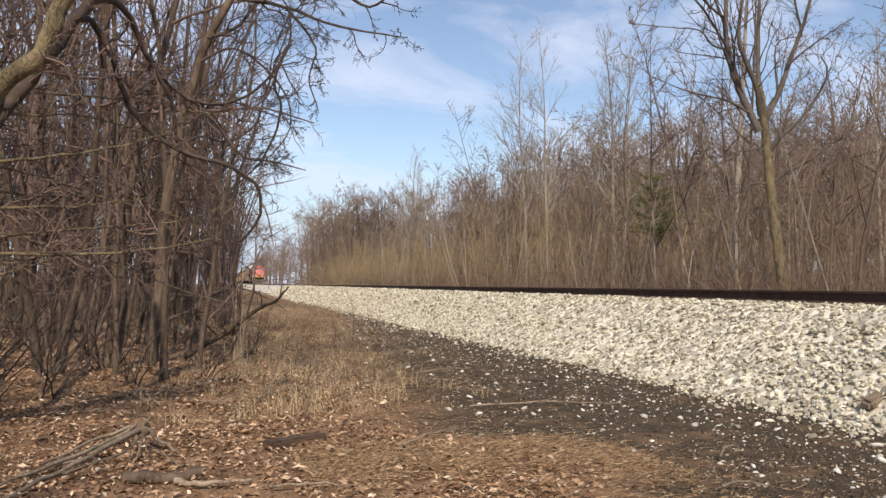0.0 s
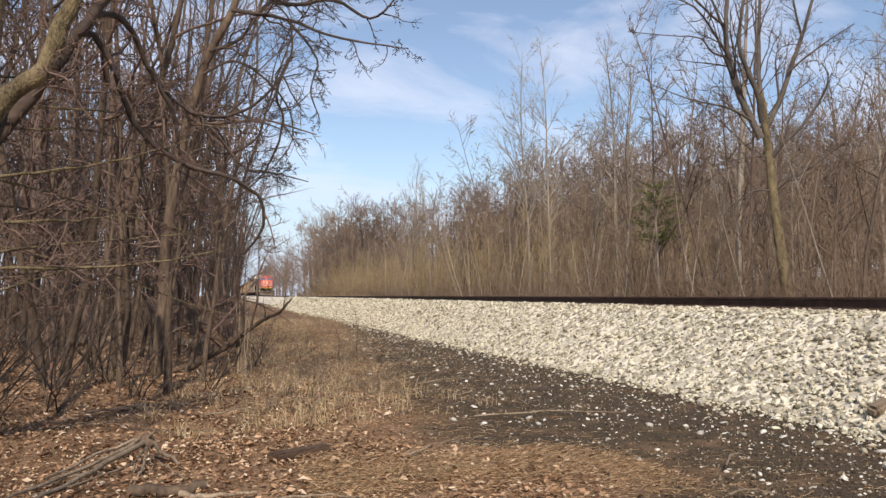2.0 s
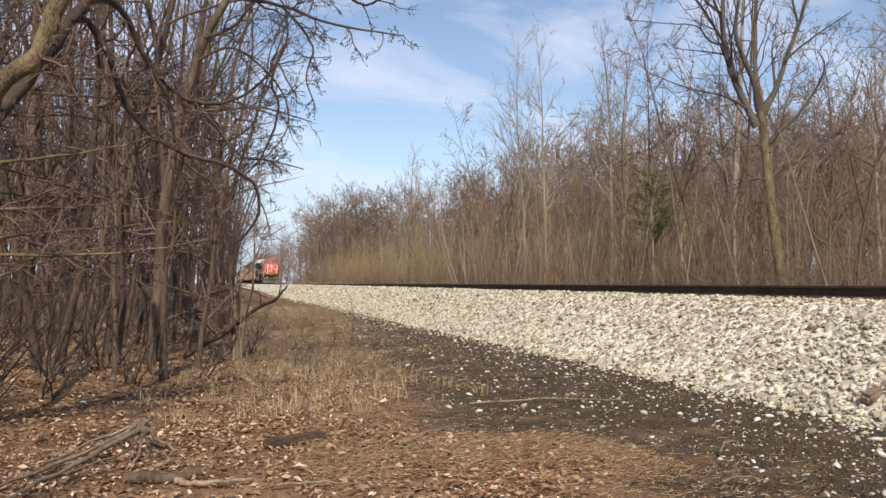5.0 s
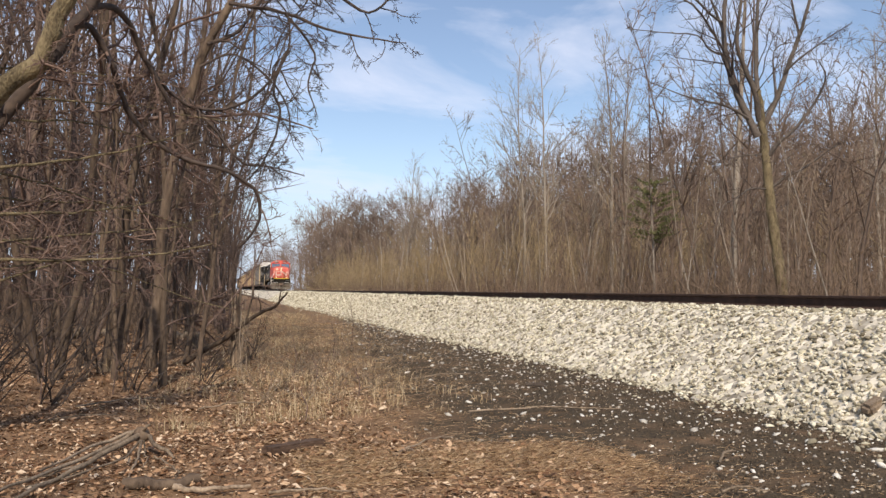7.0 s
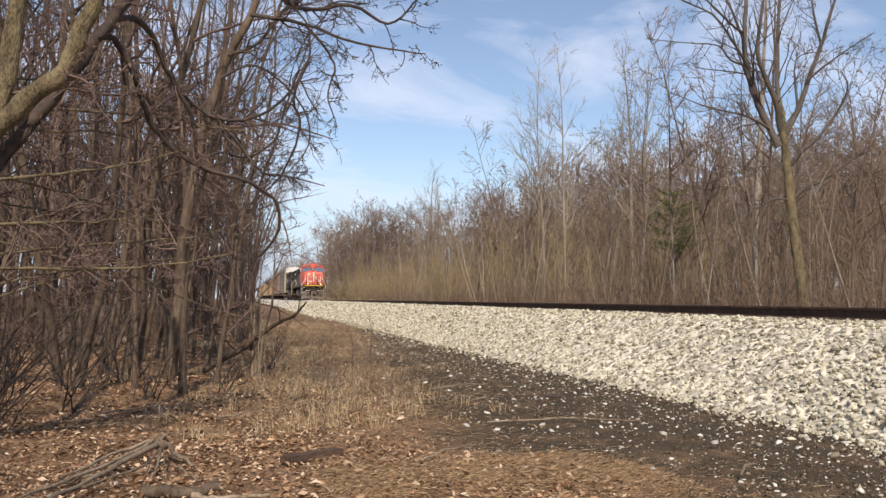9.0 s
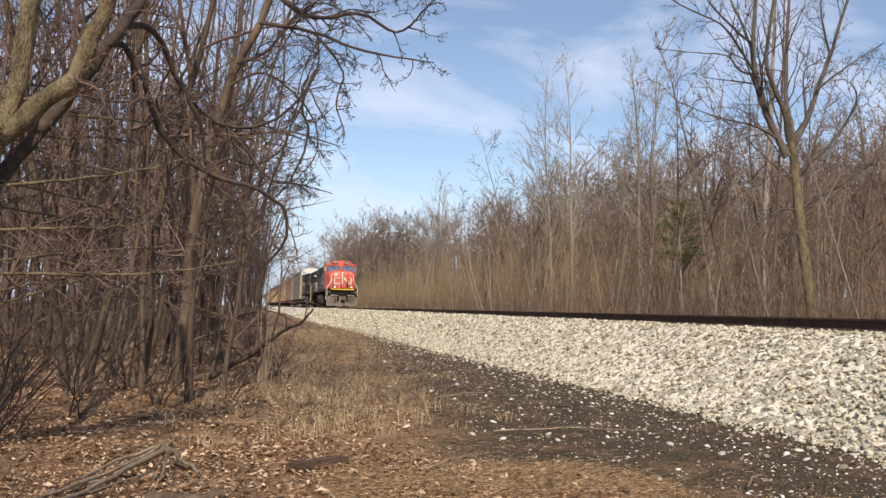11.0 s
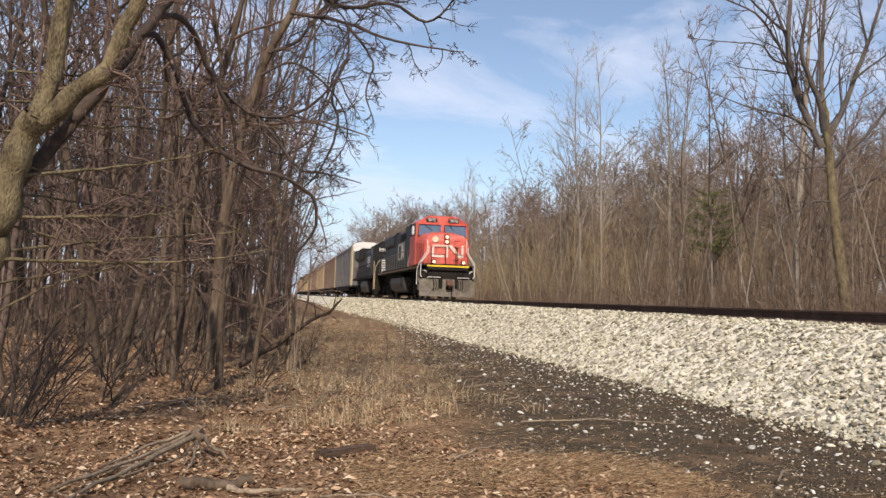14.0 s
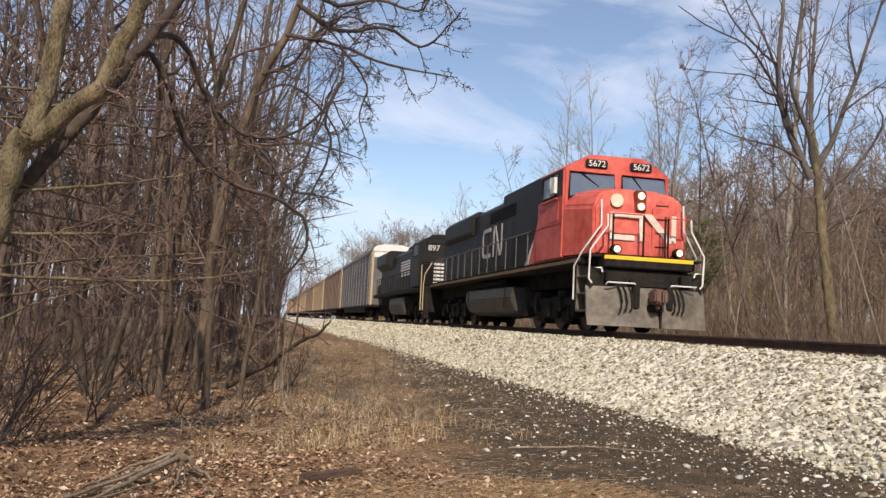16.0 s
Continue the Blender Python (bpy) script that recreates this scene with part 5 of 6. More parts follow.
def second_locomotive():
    root = tagged(new("locomotive"), "all-black diesel locomotive coupled behind the red-nosed one", "locomotive")
    part("frame", boxes((-1.5, 1.5, 0.95, 21.4, 1.58, 1.80), (-0.9, 0.9, 1.0, 21.2, 1.15, 1.6), bev=0.02), M_UNDER, root)
    part("pilot", boxes((-1.5, 1.5, 0.55, 0.72, 0.2, 1.8), bev=0.02), M_UNDER, root)
    cab = part("cab", soften(loft([cab_section(2.6, 1.5, 4.2, 4.62), cab_section(5.0, 1.5, 4.2, 4.62)]), 0.05), M_BLACK, root)
    nose_f = [(-1.0, 1.1, 1.86), (-1.0, 1.15, 3.0), (-0.7, 1.25, 3.3), (0.7, 1.25, 3.3), (1.0, 1.15, 3.0), (1.0, 1.1, 1.86)]
    nose_b = [(-1.45, 2.65, 1.86), (-1.45, 2.65, 3.1), (-1.0, 2.65, 3.5), (1.0, 2.65, 3.5), (1.45, 2.65, 3.1), (1.45, 2.65, 1.86)]
    nose = part("nose", soften(loft([nose_f, nose_b]), 0.06), M_BLACK, root)
    for k in range(6):
        part("white_stripe", boxes((-0.98, 0.98, 1.075, 1.10, 1.95 + 0.19 * k, 2.05 + 0.19 * k), bev=0), M_WHITE, nose, "white nose stripe")
    for q in ([(-1.2, 2.585, 4.10), (-0.1, 2.585, 4.14), (-0.1, 2.585, 4.42), (-0.95, 2.585, 4.40)], [(0.1, 2.585, 4.14), (1.2, 2.585, 4.10), (0.95, 2.585, 4.40), (0.1, 2.585, 4.42)]):
        pane("windscreen", q, cab, M_BLACK_GLASS, 0.02, M_UNDER)
    letters("897", 0.42, M_WHITE, cab, pose(-0.75, 2.575, 3.88, 90), "number")
    for s in (-1, 1):
        q = [(s * 1.505, 3.1, 3.5), (s * 1.505, 4.5, 3.5), (s * 1.505, 4.5, 4.1), (s * 1.505, 3.1, 4.1)]
        pane("side_window", q if s < 0 else q[::-1], cab, M_BLACK_GLASS, 0.01, M_UNDER)
        pipes("grab_rail", [[(s * 1.15, 0.75, 3.0), (s * 1.48, 0.8, 2.4), (s * 1.53, 0.8, 1.9), (s * 1.53, 0.8, 0.6)], [(s * 1.53, 1.5, 2.9), (s * 1.53, 1.45, 1.8), (s * 1.53, 1.45, 0.6)]], 0.03, M_ENDYEL, root, "dull yellow grab rail")
        part("step_well", boxes((s * 1.15, s * 1.5, 0.8, 1.4, 0.45, 0.5), (s * 1.15, s * 1.5, 0.8, 1.4, 0.9, 0.94), (s * 1.15, s * 1.5, 0.8, 1.4, 1.35, 1.39), (s * 1.1, s * 1.16, 0.8, 1.4, 0.45, 1.8), bev=0.01), M_PLOW, root)
        part("side_sign", boxes(*[(s * 1.045, s * 1.06, 8.2, 11.6, 2.75 + 0.16 * k, 2.84 + 0.16 * k) for k in range(6)], bev=0), M_WHITE, root, "block of thin white bars on the hood")
        for i in range(14):
            y = 5.6 + 1.1 * i
            pipes("stanchion", [[(s * 1.46, y, 1.82), (s * 1.46, y, 2.84)]], 0.02, M_UNDER, root)
        pipes("hand_rail", [[(s * 1.46, 5.4, 2.84), (s * 1.46, 20.6, 2.84)]], 0.02, M_UNDER, root)
    hood = part("long_hood", soften(loft([[(-1.04, y, 1.82), (-1.04, y, 4.1), (-0.75, y, 4.4), (0.75, y, 4.4), (1.04, y, 4.1), (1.04, y, 1.82)] for y in (4.95, 20.8)]), 0.03), M_BLACK, root)
    for i in range(13):
        for s in (-1, 1):
            part("hood_door", boxes((s * 1.04, s * 1.065, 5.4 + 0.95 * i, 6.25 + 0.95 * i, 2.0, 2.65), bev=0.008), M_BLACK, hood)
    part("radiator", soften(loft([[(-1.04, y, 3.4), (-1.5, y, 3.8), (-1.5, y, 4.5), (-1.2, y, 4.68), (1.2, y, 4.68), (1.5, y, 4.5), (1.5, y, 3.8), (1.04, y, 3.4)] for y in (15.4, 20.6)]), 0.03), M_BLACK, hood)
    part("exhaust", boxes((-0.6, 0.6, 9.5, 12.0, 4.3, 4.62), bev=0.04), M_UNDER, hood)
    tank = [[(-1.40, y, 1.4), (-1.46, y, 0.9), (-1.3, y, 0.42), (1.3, y, 0.42), (1.46, y, 0.9), (1.40, y, 1.4)] for y in (7.6, 13.4)]
    part("fuel_tank", soften(loft(tank), 0.05), M_TANK, root, "dusty grey fuel tank")
    truck(root, 4.5, 4.0, 3, 0.53, True)
    truck(root, 17.2, 4.0, 3, 0.53, True)
    coupler(root, 0.5, 1)
    coupler(root, 21.4, -1)
    return root


def autorack(panel, post, label, rolling):
    """An enclosed car carrier: ribbed side panels between posts, rounded roof, end doors, low flat deck on two bogies."""
    root = tagged(new("autorack_car"), label, "railway wagon", "car carriers of the train")
    L = 27.6
    part("underframe", boxes((-1.5, 1.5, 0.4, L, 0.98, 1.16), (-1.45, 1.45, 4.6, L - 4.2, 0.62, 1.0), bev=0.02), M_UNDER, root)
    for s in (-1, 1):
        n = 12
        w = (L - 0.9) / n
        for i in range(n):
            y0 = 0.65 + i * w
            if i == 0 and s == -1:
                prof = [(1.49, 1.2)]
                for z in np.arange(1.45, 5.0, 0.42):
                    prof += [(1.49, z), (1.515, z + 0.01), (1.515, z + 0.08), (1.49, z + 0.09)]
                prof += [(1.49, 5.15), (1.46, 5.15), (1.46, 1.2)]
            sp = loft([[(s * x, yy, z) for x, z in prof] for yy in (y0 + 0.05, y0 + w - 0.05)])
            part("side_panel", sp, panel, root)
            part("side_post", boxes((s * 1.44, s * 1.56, y0 - 0.06, y0 + 0.06, 1.1, 5.2), bev=0.01), panel, root)
        part("end_post", boxes((s * 1.42, s * 1.58, 0.45, 0.72, 1.1, 5.25), bev=0.015), post, root)
        part("end_post", boxes((s * 1.42, s * 1.58, L - 0.35, L - 0.1, 1.1, 5.25), bev=0.015), post, root)
        part("top_rail", boxes((s * 1.44, s * 1.56, 0.5, L - 0.1, 5.13, 5.27), bev=0.015), panel, root)
        pipes("ladder", [[(s * 1.6, 0.95, 1.2), (s * 1.6, 0.95, 5.1)], [(s * 1.6, 1.3, 1.2), (s * 1.6, 1.3, 5.1)]] + [[(s * 1.6, 0.95, z), (s * 1.6, 1.3, z)] for z in np.arange(1.4, 5.1, 0.4)], 0.015, post, root, joined=True)
    arch = [(-1.55, 5.2), (-1.5, 5.42), (-1.2, 5.64), (-0.6, 5.76), (0.6, 5.76), (1.2, 5.64), (1.5, 5.42), (1.55, 5.2)]
    part("roof", soften(loft([[(x, y, z) for x, z in arch] for y in (0.4, L)]), 0.02), panel, root, "corrugated roof")
    for y in (0.38, L - 0.02):
        part("roof_end", loft([[(x * 0.995, yy, z) for x, z in arch] for yy in (y, y + 0.04)]), M_WHITE, root, "white end of the roof")
    for k in range(18):
        y = 1.2 + 1.5 * k
        bm = loft([[(x * 1.004, yy, z + 0.025) for x, z in arch] for yy in (y, y + 0.12)])
        part("roof_rib", bm, panel, root)
    for y in (0.45, L - 0.15):
        part("end_door", boxes((-1.42, 1.42, y, y + 0.06, 1.15, 4.75), bev=0.01), panel, root)
        part("end_band", boxes((-1.42, 1.42, y - 0.01, y + 0.06, 4.76, 5.24), bev=0.01), M_WHITE, root, "white band over the end door")
    truck(root, 3.0, 1.75, 2, 0.42, False, rolling)
    truck(root, L - 2.6, 1.75, 2, 0.42, False, rolling)
    coupler(root, 0.4, 1)
    coupler(root, L, -1)
    return root


TRAIN = []                          # thing, metres behind the front of the train
TRAIN.append((lead_locomotive(), 0.0))
TRAIN.append((second_locomotive(), 22.05))
grey_car = autorack(M_GALV, M_ENDYEL, "grey galvanised car-carrier wagon with a white roof and tan end posts", True)
rust_car = autorack(M_RUST, M_RUST, "rusty brown car-carrier wagon with ribbed sides", False)
tan_car = autorack(M_TAN, M_ENDYEL, "tan-yellow car-carrier wagon with yellow end posts", False)
CAR0, PITCH = 44.5, 28.3
TRAIN += [(grey_car, CAR0), (rust_car, CAR0 + PITCH), (tan_car, CAR0 + 2 * PITCH)]
for i, kind in enumerate((rust_car, tan_car, tan_car, rust_car, tan_car, rust_car, tan_car)):
    TRAIN.append((copy_thing(kind, Matrix()), CAR0 + PITCH * (3 + i)))

SPEED, LAST_Y = 13.15, 18.9         # metres per second; where the front stands at the end


def front_y(t):
    return LAST_Y + SPEED * (16.0 - t)


# ---- ground cover ----
def rock_shapes(n, seed, level=1):
    """Angular stones: squashed and jittered icosahedra; (verts, triangles)."""
    res = []
    for i in range(n):
        rng = np.random.default_rng(seed + i)
        bm = bmesh.new()
        bmesh.ops.create_icosphere(bm, subdivisions=1, radius=1.0)
        v = np.array([q.co[:] for q in bm.verts]); f = np.array([[q.index for q in fc.verts] for fc in bm.faces])
        bm.free()
        v = v * rng.uniform(0.56, 1.18, (len(v), 1)) * rng.uniform((1.0, 0.7, 0.35), (1.45, 1.05, 0.65))
        res.append((v, f))
    return res


def turns(rng, n):
    q = rng.normal(0, 1, (n, 4)); q /= np.linalg.norm(q, axis=1)[:, None]
    w, x, y, z = q.T
    return np.stack([np.stack([1 - 2 * (y * y + z * z), 2 * (x * y - z * w), 2 * (x * z + y * w)], -1), np.stack([2 * (x * y + z * w), 1 - 2 * (x * x + z * z), 2 * (y * z - x * w)], -1), np.stack([2 * (x * z - y * w), 2 * (y * z + x * w), 1 - 2 * (x * x + y * y)], -1)], 1)


def lying(rng, n, spread):
    """Turns that leave flat things lying, tilted by about spread."""
    a = rng.uniform(0, 6.283, n)
    t = rng.normal(0, spread, (n, 2))
    up = np.stack([t[:, 0], t[:, 1], np.ones(n)], -1); up /= np.linalg.norm(up, axis=1)[:, None]
    e = np.stack([np.cos(a), np.sin(a), np.zeros(n)], -1); e -= (e * up).sum(1)[:, None] * up; e /= np.linalg.norm(e, axis=1)[:, None]
    return np.stack([e, np.cross(up, e), up], -1)


def scatter(shapes, pos, size, rot):
    """Copies of the shapes at pos with size and turn, joined."""
    V, F, o = [], [], 0
    k = np.arange(len(pos)) % len(shapes)
    for j, (v, f) in enumerate(shapes):
        m = k == j
        c = int(m.sum())
        w = np.einsum("nij,vj->nvi", rot[m], v) * size[m][:, None, None] + pos[m][:, None]
        V.append(w.reshape(-1, 3)); F.append((f[None] + (np.arange(c) * len(v))[:, None, None] + o).reshape(-1, 3)); o += c * len(v)
    return np.concatenate(V), np.concatenate(F)


def stones():
    rng = np.random.default_rng(21)
    shapes = rock_shapes(14, 40)
    n = 41000
    y = 3.5 + 105 * rng.uniform(0, 1, n) ** 2.3
    u = np.where(rng.uniform(0, 1, n) < 0.87, rng.uniform(-3.55, -0.85, n), -3.4 - np.abs(rng.normal(0, 0.40, n)))
    m = ~((np.abs((y + 2.0) / 0.53 - np.round((y + 2.0) / 0.53)) < 0.2) & (u > -1.25))
    toe = rng.uniform(0, 1, n) < np.clip((u + 3.9) / 0.6, 0.25, 1)
    y, u = y[m & toe], u[m & toe]
    x = TRACK_X + u
    size = np.clip(rng.lognormal(-3.68, 0.33, len(x)), 0.012, 0.05) * (1 + 1.3 * np.clip((y - 12) / 90, 0, 1))
    z = np.maximum(bed_z(x), 0.0) + size * rng.uniform(-0.1, 0.6, len(x))
    # eight-sided chips from 15 m on, fuller stones before
    chips = []
    for i in range(8):
        r = np.random.default_rng(140 + i)
        cv = np.array([(1, 0, 0), (-1, 0, 0), (0, 1, 0), (0, -1, 0), (0, 0, 1), (0, 0, -1)], float) * r.uniform(0.8, 1.2, 3) + r.normal(0, 0.16, (6, 3))
        chips.append((cv, np.array([(0, 2, 4), (2, 1, 4), (1, 3, 4), (3, 0, 4), (2, 0, 5), (1, 2, 5), (3, 1, 5), (0, 3, 5)])))
    pos, rot, near = np.stack([x, y, z], -1), lying(rng, len(x), 0.55), y < 15.5
    v, f = scatter(shapes, pos[near], size[near], rot[near])
    v2, f2 = scatter(chips, pos[~near], size[~near], rot[~near])
    v, f = np.concatenate([v, v2]), np.concatenate([f, f2 + len(v)])
    ob = new("ballast_stones", mesh_np("ballast_stones", v, f, M_STONE))
    ob.parent = BANK
    tagged(ob, "loose pale angular limestone ballast", kind="stuff")
    # stones strewn over the cinders, thinning away from the bank
    n = 3000
    y = 3.8 + 30 * rng.uniform(0, 1, n) ** 1.5
    x = 5.65 - np.abs(rng.normal(0, 1.7, n))
    ok = x > np.interp(y, [3, 5, 7, 9.4, 28, 40], [2.2, 2.9, 1.6, 1.7, 3.6, 5])
    x, y = x[ok], y[ok]
    size = np.clip(rng.lognormal(-4.6, 0.62, len(x)), 0.0045, 0.045)
    v, f = scatter(shapes, np.stack([x, y, ground_h(x, y) + size * 0.2], -1), size, lying(rng, len(x), 0.3))
    tagged(new("strewn_stones", mesh_np("strewn_stones", v, f, M_STRAY)), "white stones strewn over the dark cinders", "stones", kind="stuff")
    # cinders: small dark grit
    n = 21000
    y = 3.6 + 20 * rng.uniform(0, 1, n) ** 1.6
    lo = np.interp(y, [3, 5, 7, 9.4, 28, 40], [2.0, 2.7, 1.5, 1.6, 3.4, 5])
    x = lo + (5.8 - lo) * rng.uniform(0, 1, n)
    size = np.clip(rng.lognormal(-4.75, 0.42, n), 0.004, 0.028)
    oct_v = np.array([(1, 0, -0.4), (-0.6, 0.9, -0.4), (-0.5, -0.9, -0.5), (0.1, 0.1, 0.8)], float)
    oct_f = np.array([(0, 1, 3), (1, 2, 3), (2, 0, 3), (1, 0, 2)])
    v, f = scatter([(oct_v, oct_f)], np.stack([x, y, ground_h(x, y) + size * 0.3], -1), size, turns(rng, n))
    tagged(new("cinders", mesh_np("cinders", v, f, M_CINDER)), "dark coal-grey cinders and grit beside the ballast", "cinders", kind="stuff")


M_STRAY = ramp_mat("stray_stone", [(0.0, (0.30, 0.27, 0.23)), (0.4, (0.55, 0.52, 0.46)), (1.0, (0.80, 0.77, 0.70))], 0.85, 60, 0.4)
M_CINDER = ramp_mat("cinder", [(0.0, (0.05, 0.038, 0.027)), (0.5, (0.10, 0.075, 0.052)), (0.8, (0.20, 0.148, 0.10)), (1.0, (0.50, 0.41, 0.30))], 0.9, 40, 0.2)


def leaves():
    rng = np.random.default_rng(22)
    # a leaf: two halves folded on the midrib, with a pointed tip
    shapes = []
    for i in range(6):
        r = np.random.default_rng(70 + i)
        a, b, c = r.uniform(0.1, 0.5), r.uniform(-0.25, 0.35), r.uniform(0.35, 0.6)
        v = np.array([(-1, 0, 0.1), (-0.1, c, a), (1, 0, b), (0.2, -c, a * 0.7), (0.1, 0, 0)], float)
        f = np.array([(0, 4, 1), (1, 4, 2), (2, 4, 3), (3, 4, 0)])
        shapes.append((v, f))
    n = 105000
    y = 3.8 + 34 * rng.uniform(0, 1, n) ** 1.9
    lim = np.interp(y, [3, 4.6, 5.2, 6.2, 6.9, 9.4, 14, 28, 38], [2.1, 2.3, 3.1, 3.0, 1.8, 1.9, 2.2, 3.4, 4.4])
    lo = -0.34 * y - 1.5
    x = lo + (lim - lo) * rng.uniform(0, 1, n) + rng.normal(0, 0.12, n)
    dense = np.array([noise.noise(Vector((a * 0.7, b * 0.7, 3.1))) for a, b in zip(x, y)])
    edge = rng.uniform(0, 1, n) < np.clip((lim - x) / 0.9, 0.12, 1)
    ok = edge & (dense > rng.uniform(-0.95, 0.08, n))
    x, y = x[ok], y[ok]
    n = len(x)
    size = np.clip(rng.lognormal(-4.0, 0.38, n), 0.009, 0.05)
    tilt = rng.normal(0, 0.42, (n, 2)); a = rng.uniform(0, 6.283, n)
    up = np.stack([tilt[:, 0], tilt[:, 1], np.ones(n)], -1); up /= np.linalg.norm(up, axis=1)[:, None]
    e = np.stack([np.cos(a), np.sin(a), np.zeros(n)], -1); e -= (e * up).sum(1)[:, None] * up; e /= np.linalg.norm(e, axis=1)[:, None]
    rot = np.stack([e, np.cross(up, e), up], -1)
    pos = np.stack([x, y, ground_h(x, y) + rng.uniform(0.0, 0.03, n)], -1)
    v, f = scatter(shapes, pos, size, rot)
    tagged(new("leaf_litter", mesh_np("leaf_litter", v, f, M_LEAF)), "dry curled brown and tan fallen leaves", "leaves", kind="stuff")


M_STRAW = ramp_mat("straw", [(0.0, (0.20, 0.112, 0.056)), (0.5, (0.46, 0.29, 0.155)), (1.0, (0.72, 0.53, 0.32))], 0.8, 20, 0)


def grasses():
    rng = np.random.default_rng(23)
    def blades(n, x, y, h, lean, r):
        B = []
        for i in range(n):
            a = rng.uniform(0, 6.28); l = abs(rng.normal(0, lean))
            hh = h[i]
            d = np.array([l * math.cos(a), l * math.sin(a), 1.0])
            p = np.array([x[i], y[i], float(ground_h(x[i], y[i])) - 0.01])
            q = p + d / np.linalg.norm(d) * hh * 0.6
            e = q + (d + np.array([1.6 * l * math.cos(a), 1.6 * l * math.sin(a), -0.35])) / np.linalg.norm(d) * hh * 0.4
            B.append(([p, q, e], [r, r * 0.8, r * 0.25], 3))
        return B
    # tufts along the edge of the litter, below the saplings
    xs, ys, hs = [], [], []
    for _ in range(480):
        y = 8.0 + 34 * rng.uniform() ** 1.4; x = rng.normal(0.75 + 0.06 * (y - 9), 0.55 + 0.02 * y); s = rng.uniform(0.06, 0.27)
        for _ in range(14):
            xs.append(x + rng.normal(0, 0.09)); ys.append(y + rng.normal(0, 0.09)); hs.append(s * rng.uniform(0.5, 1.2))
    B = blades(len(xs), xs, ys, hs, 0.45, 0.0032)
    tagged(new("dry_grass", mesh_np("dry_grass", *tubes(B), M_GRASS)), "tufts of dry straw-coloured grass among fallen leaves", "grass", kind="stuff")
    # flattened straw in the leaf tongue and on the cinders' edge
    n = 21000
    tongue = rng.uniform(0, 1, n) < 0.42
    y = np.where(tongue, rng.normal(5.75, 0.42, n), 4.2 + 28 * rng.uniform(0, 1, n) ** 1.5)
    x = np.where(tongue, 3.1 - 2.6 * rng.uniform(0, 1, n) ** 0.8, np.interp(y, [4, 5.2, 6.2, 6.9, 9.4, 18, 32], [1.9, 2.4, 2.3, 1.2, 1.4, 1.9, 2.6]) + rng.normal(0, 0.75, n) * (1 + 0.03 * y))
    B = []
    for i in range(n):
        a = rng.normal(0.15, 0.7); ll = rng.uniform(0.03, 0.13) * (1 + 0.04 * max(y[i] - 8, 0)); z = float(ground_h(x[i], y[i])) + rng.uniform(0.005, 0.035)
        B.append(([(x[i], y[i], z), (x[i] + ll * math.cos(a), y[i] + ll * math.sin(a), z + rng.normal(0.005, 0.015))], [0.0020 * (1 + 0.05 * max(y[i] - 8, 0)), 0.0012], 3))
    tagged(new("straw", mesh_np("straw", *tubes(B), M_STRAW)), "flattened straw and fine twigs on the ground", "straw", kind="stuff")
    # low dead brambles on the strip between wood and cinders
    B = []
    for _ in range(420):
        y = 9 + 38 * rng.uniform() ** 1.2; x = rng.normal(1.1 + 0.06 * (y - 9), 0.7 + 0.02 * y)
        for _ in range(4):
            a = rng.uniform(0, 6.28)
            P = bend(rng, (x, y, 0.0), (math.cos(a), math.sin(a), 0.9), rng.uniform(0.25, 0.8), 4, 0.3, -0.12)
            P[:, 2] = np.maximum(P[:, 2], 0.01)
            B.append((P, np.linspace(0.0045, 0.002, 5), 3))
    tagged(new("brambles", mesh_np("brambles", *tubes(B), M_DEADWOOD)), "low tangle of dead pale-brown bramble canes", "brambles", kind="stuff")
    # pale grass far down the line beyond the track
    n = 5600
    x = rng.uniform(12.6, 15.0, n); y = rng.uniform(85, 165, n)
    B = [([(a, b, 0.25), (a + rng.normal(0, 0.1), b, 0.25 + h)], [0.02, 0.008], 3) for a, b, h in zip(x, y, rng.uniform(0.5, 1.3, n))]
    tagged(new("pale_grass", mesh_np("pale_grass", *tubes(B), M_GRASS)), "pale dry grass beside the line in the distance", "grass", kind="stuff")


def stick(name, pts, ra, rb, label, seed, material=None, group="", forks=0):
    rng = np.random.default_rng(seed)
    P = np.array(pts, float)
    t = np.linspace(0, 1, len(P)); tt = np.linspace(0, 1, 4 * len(P))
    fine = np.stack([np.interp(tt, t, P[:, k]) for k in range(3)], -1)
    fine[1:-1] += rng.normal(0, 0.25 * rb + 0.003, fine[1:-1].shape)
    B = [(fine, np.linspace(ra, rb, len(fine)), 7)]
    if forks:
        out = []
        fork(rng, out, fine, np.linspace(ra, rb, len(fine)), 0, [(forks, 0.3, 0.3, 0.7, 3, 0.2, 0.0, 3)])
        B += [(b, r, s) for _, b, r, s in out]
    return tagged(new(name, mesh_np(name, *tubes(B), material or M_DEADWOOD, True)), label, "dead wood", group)


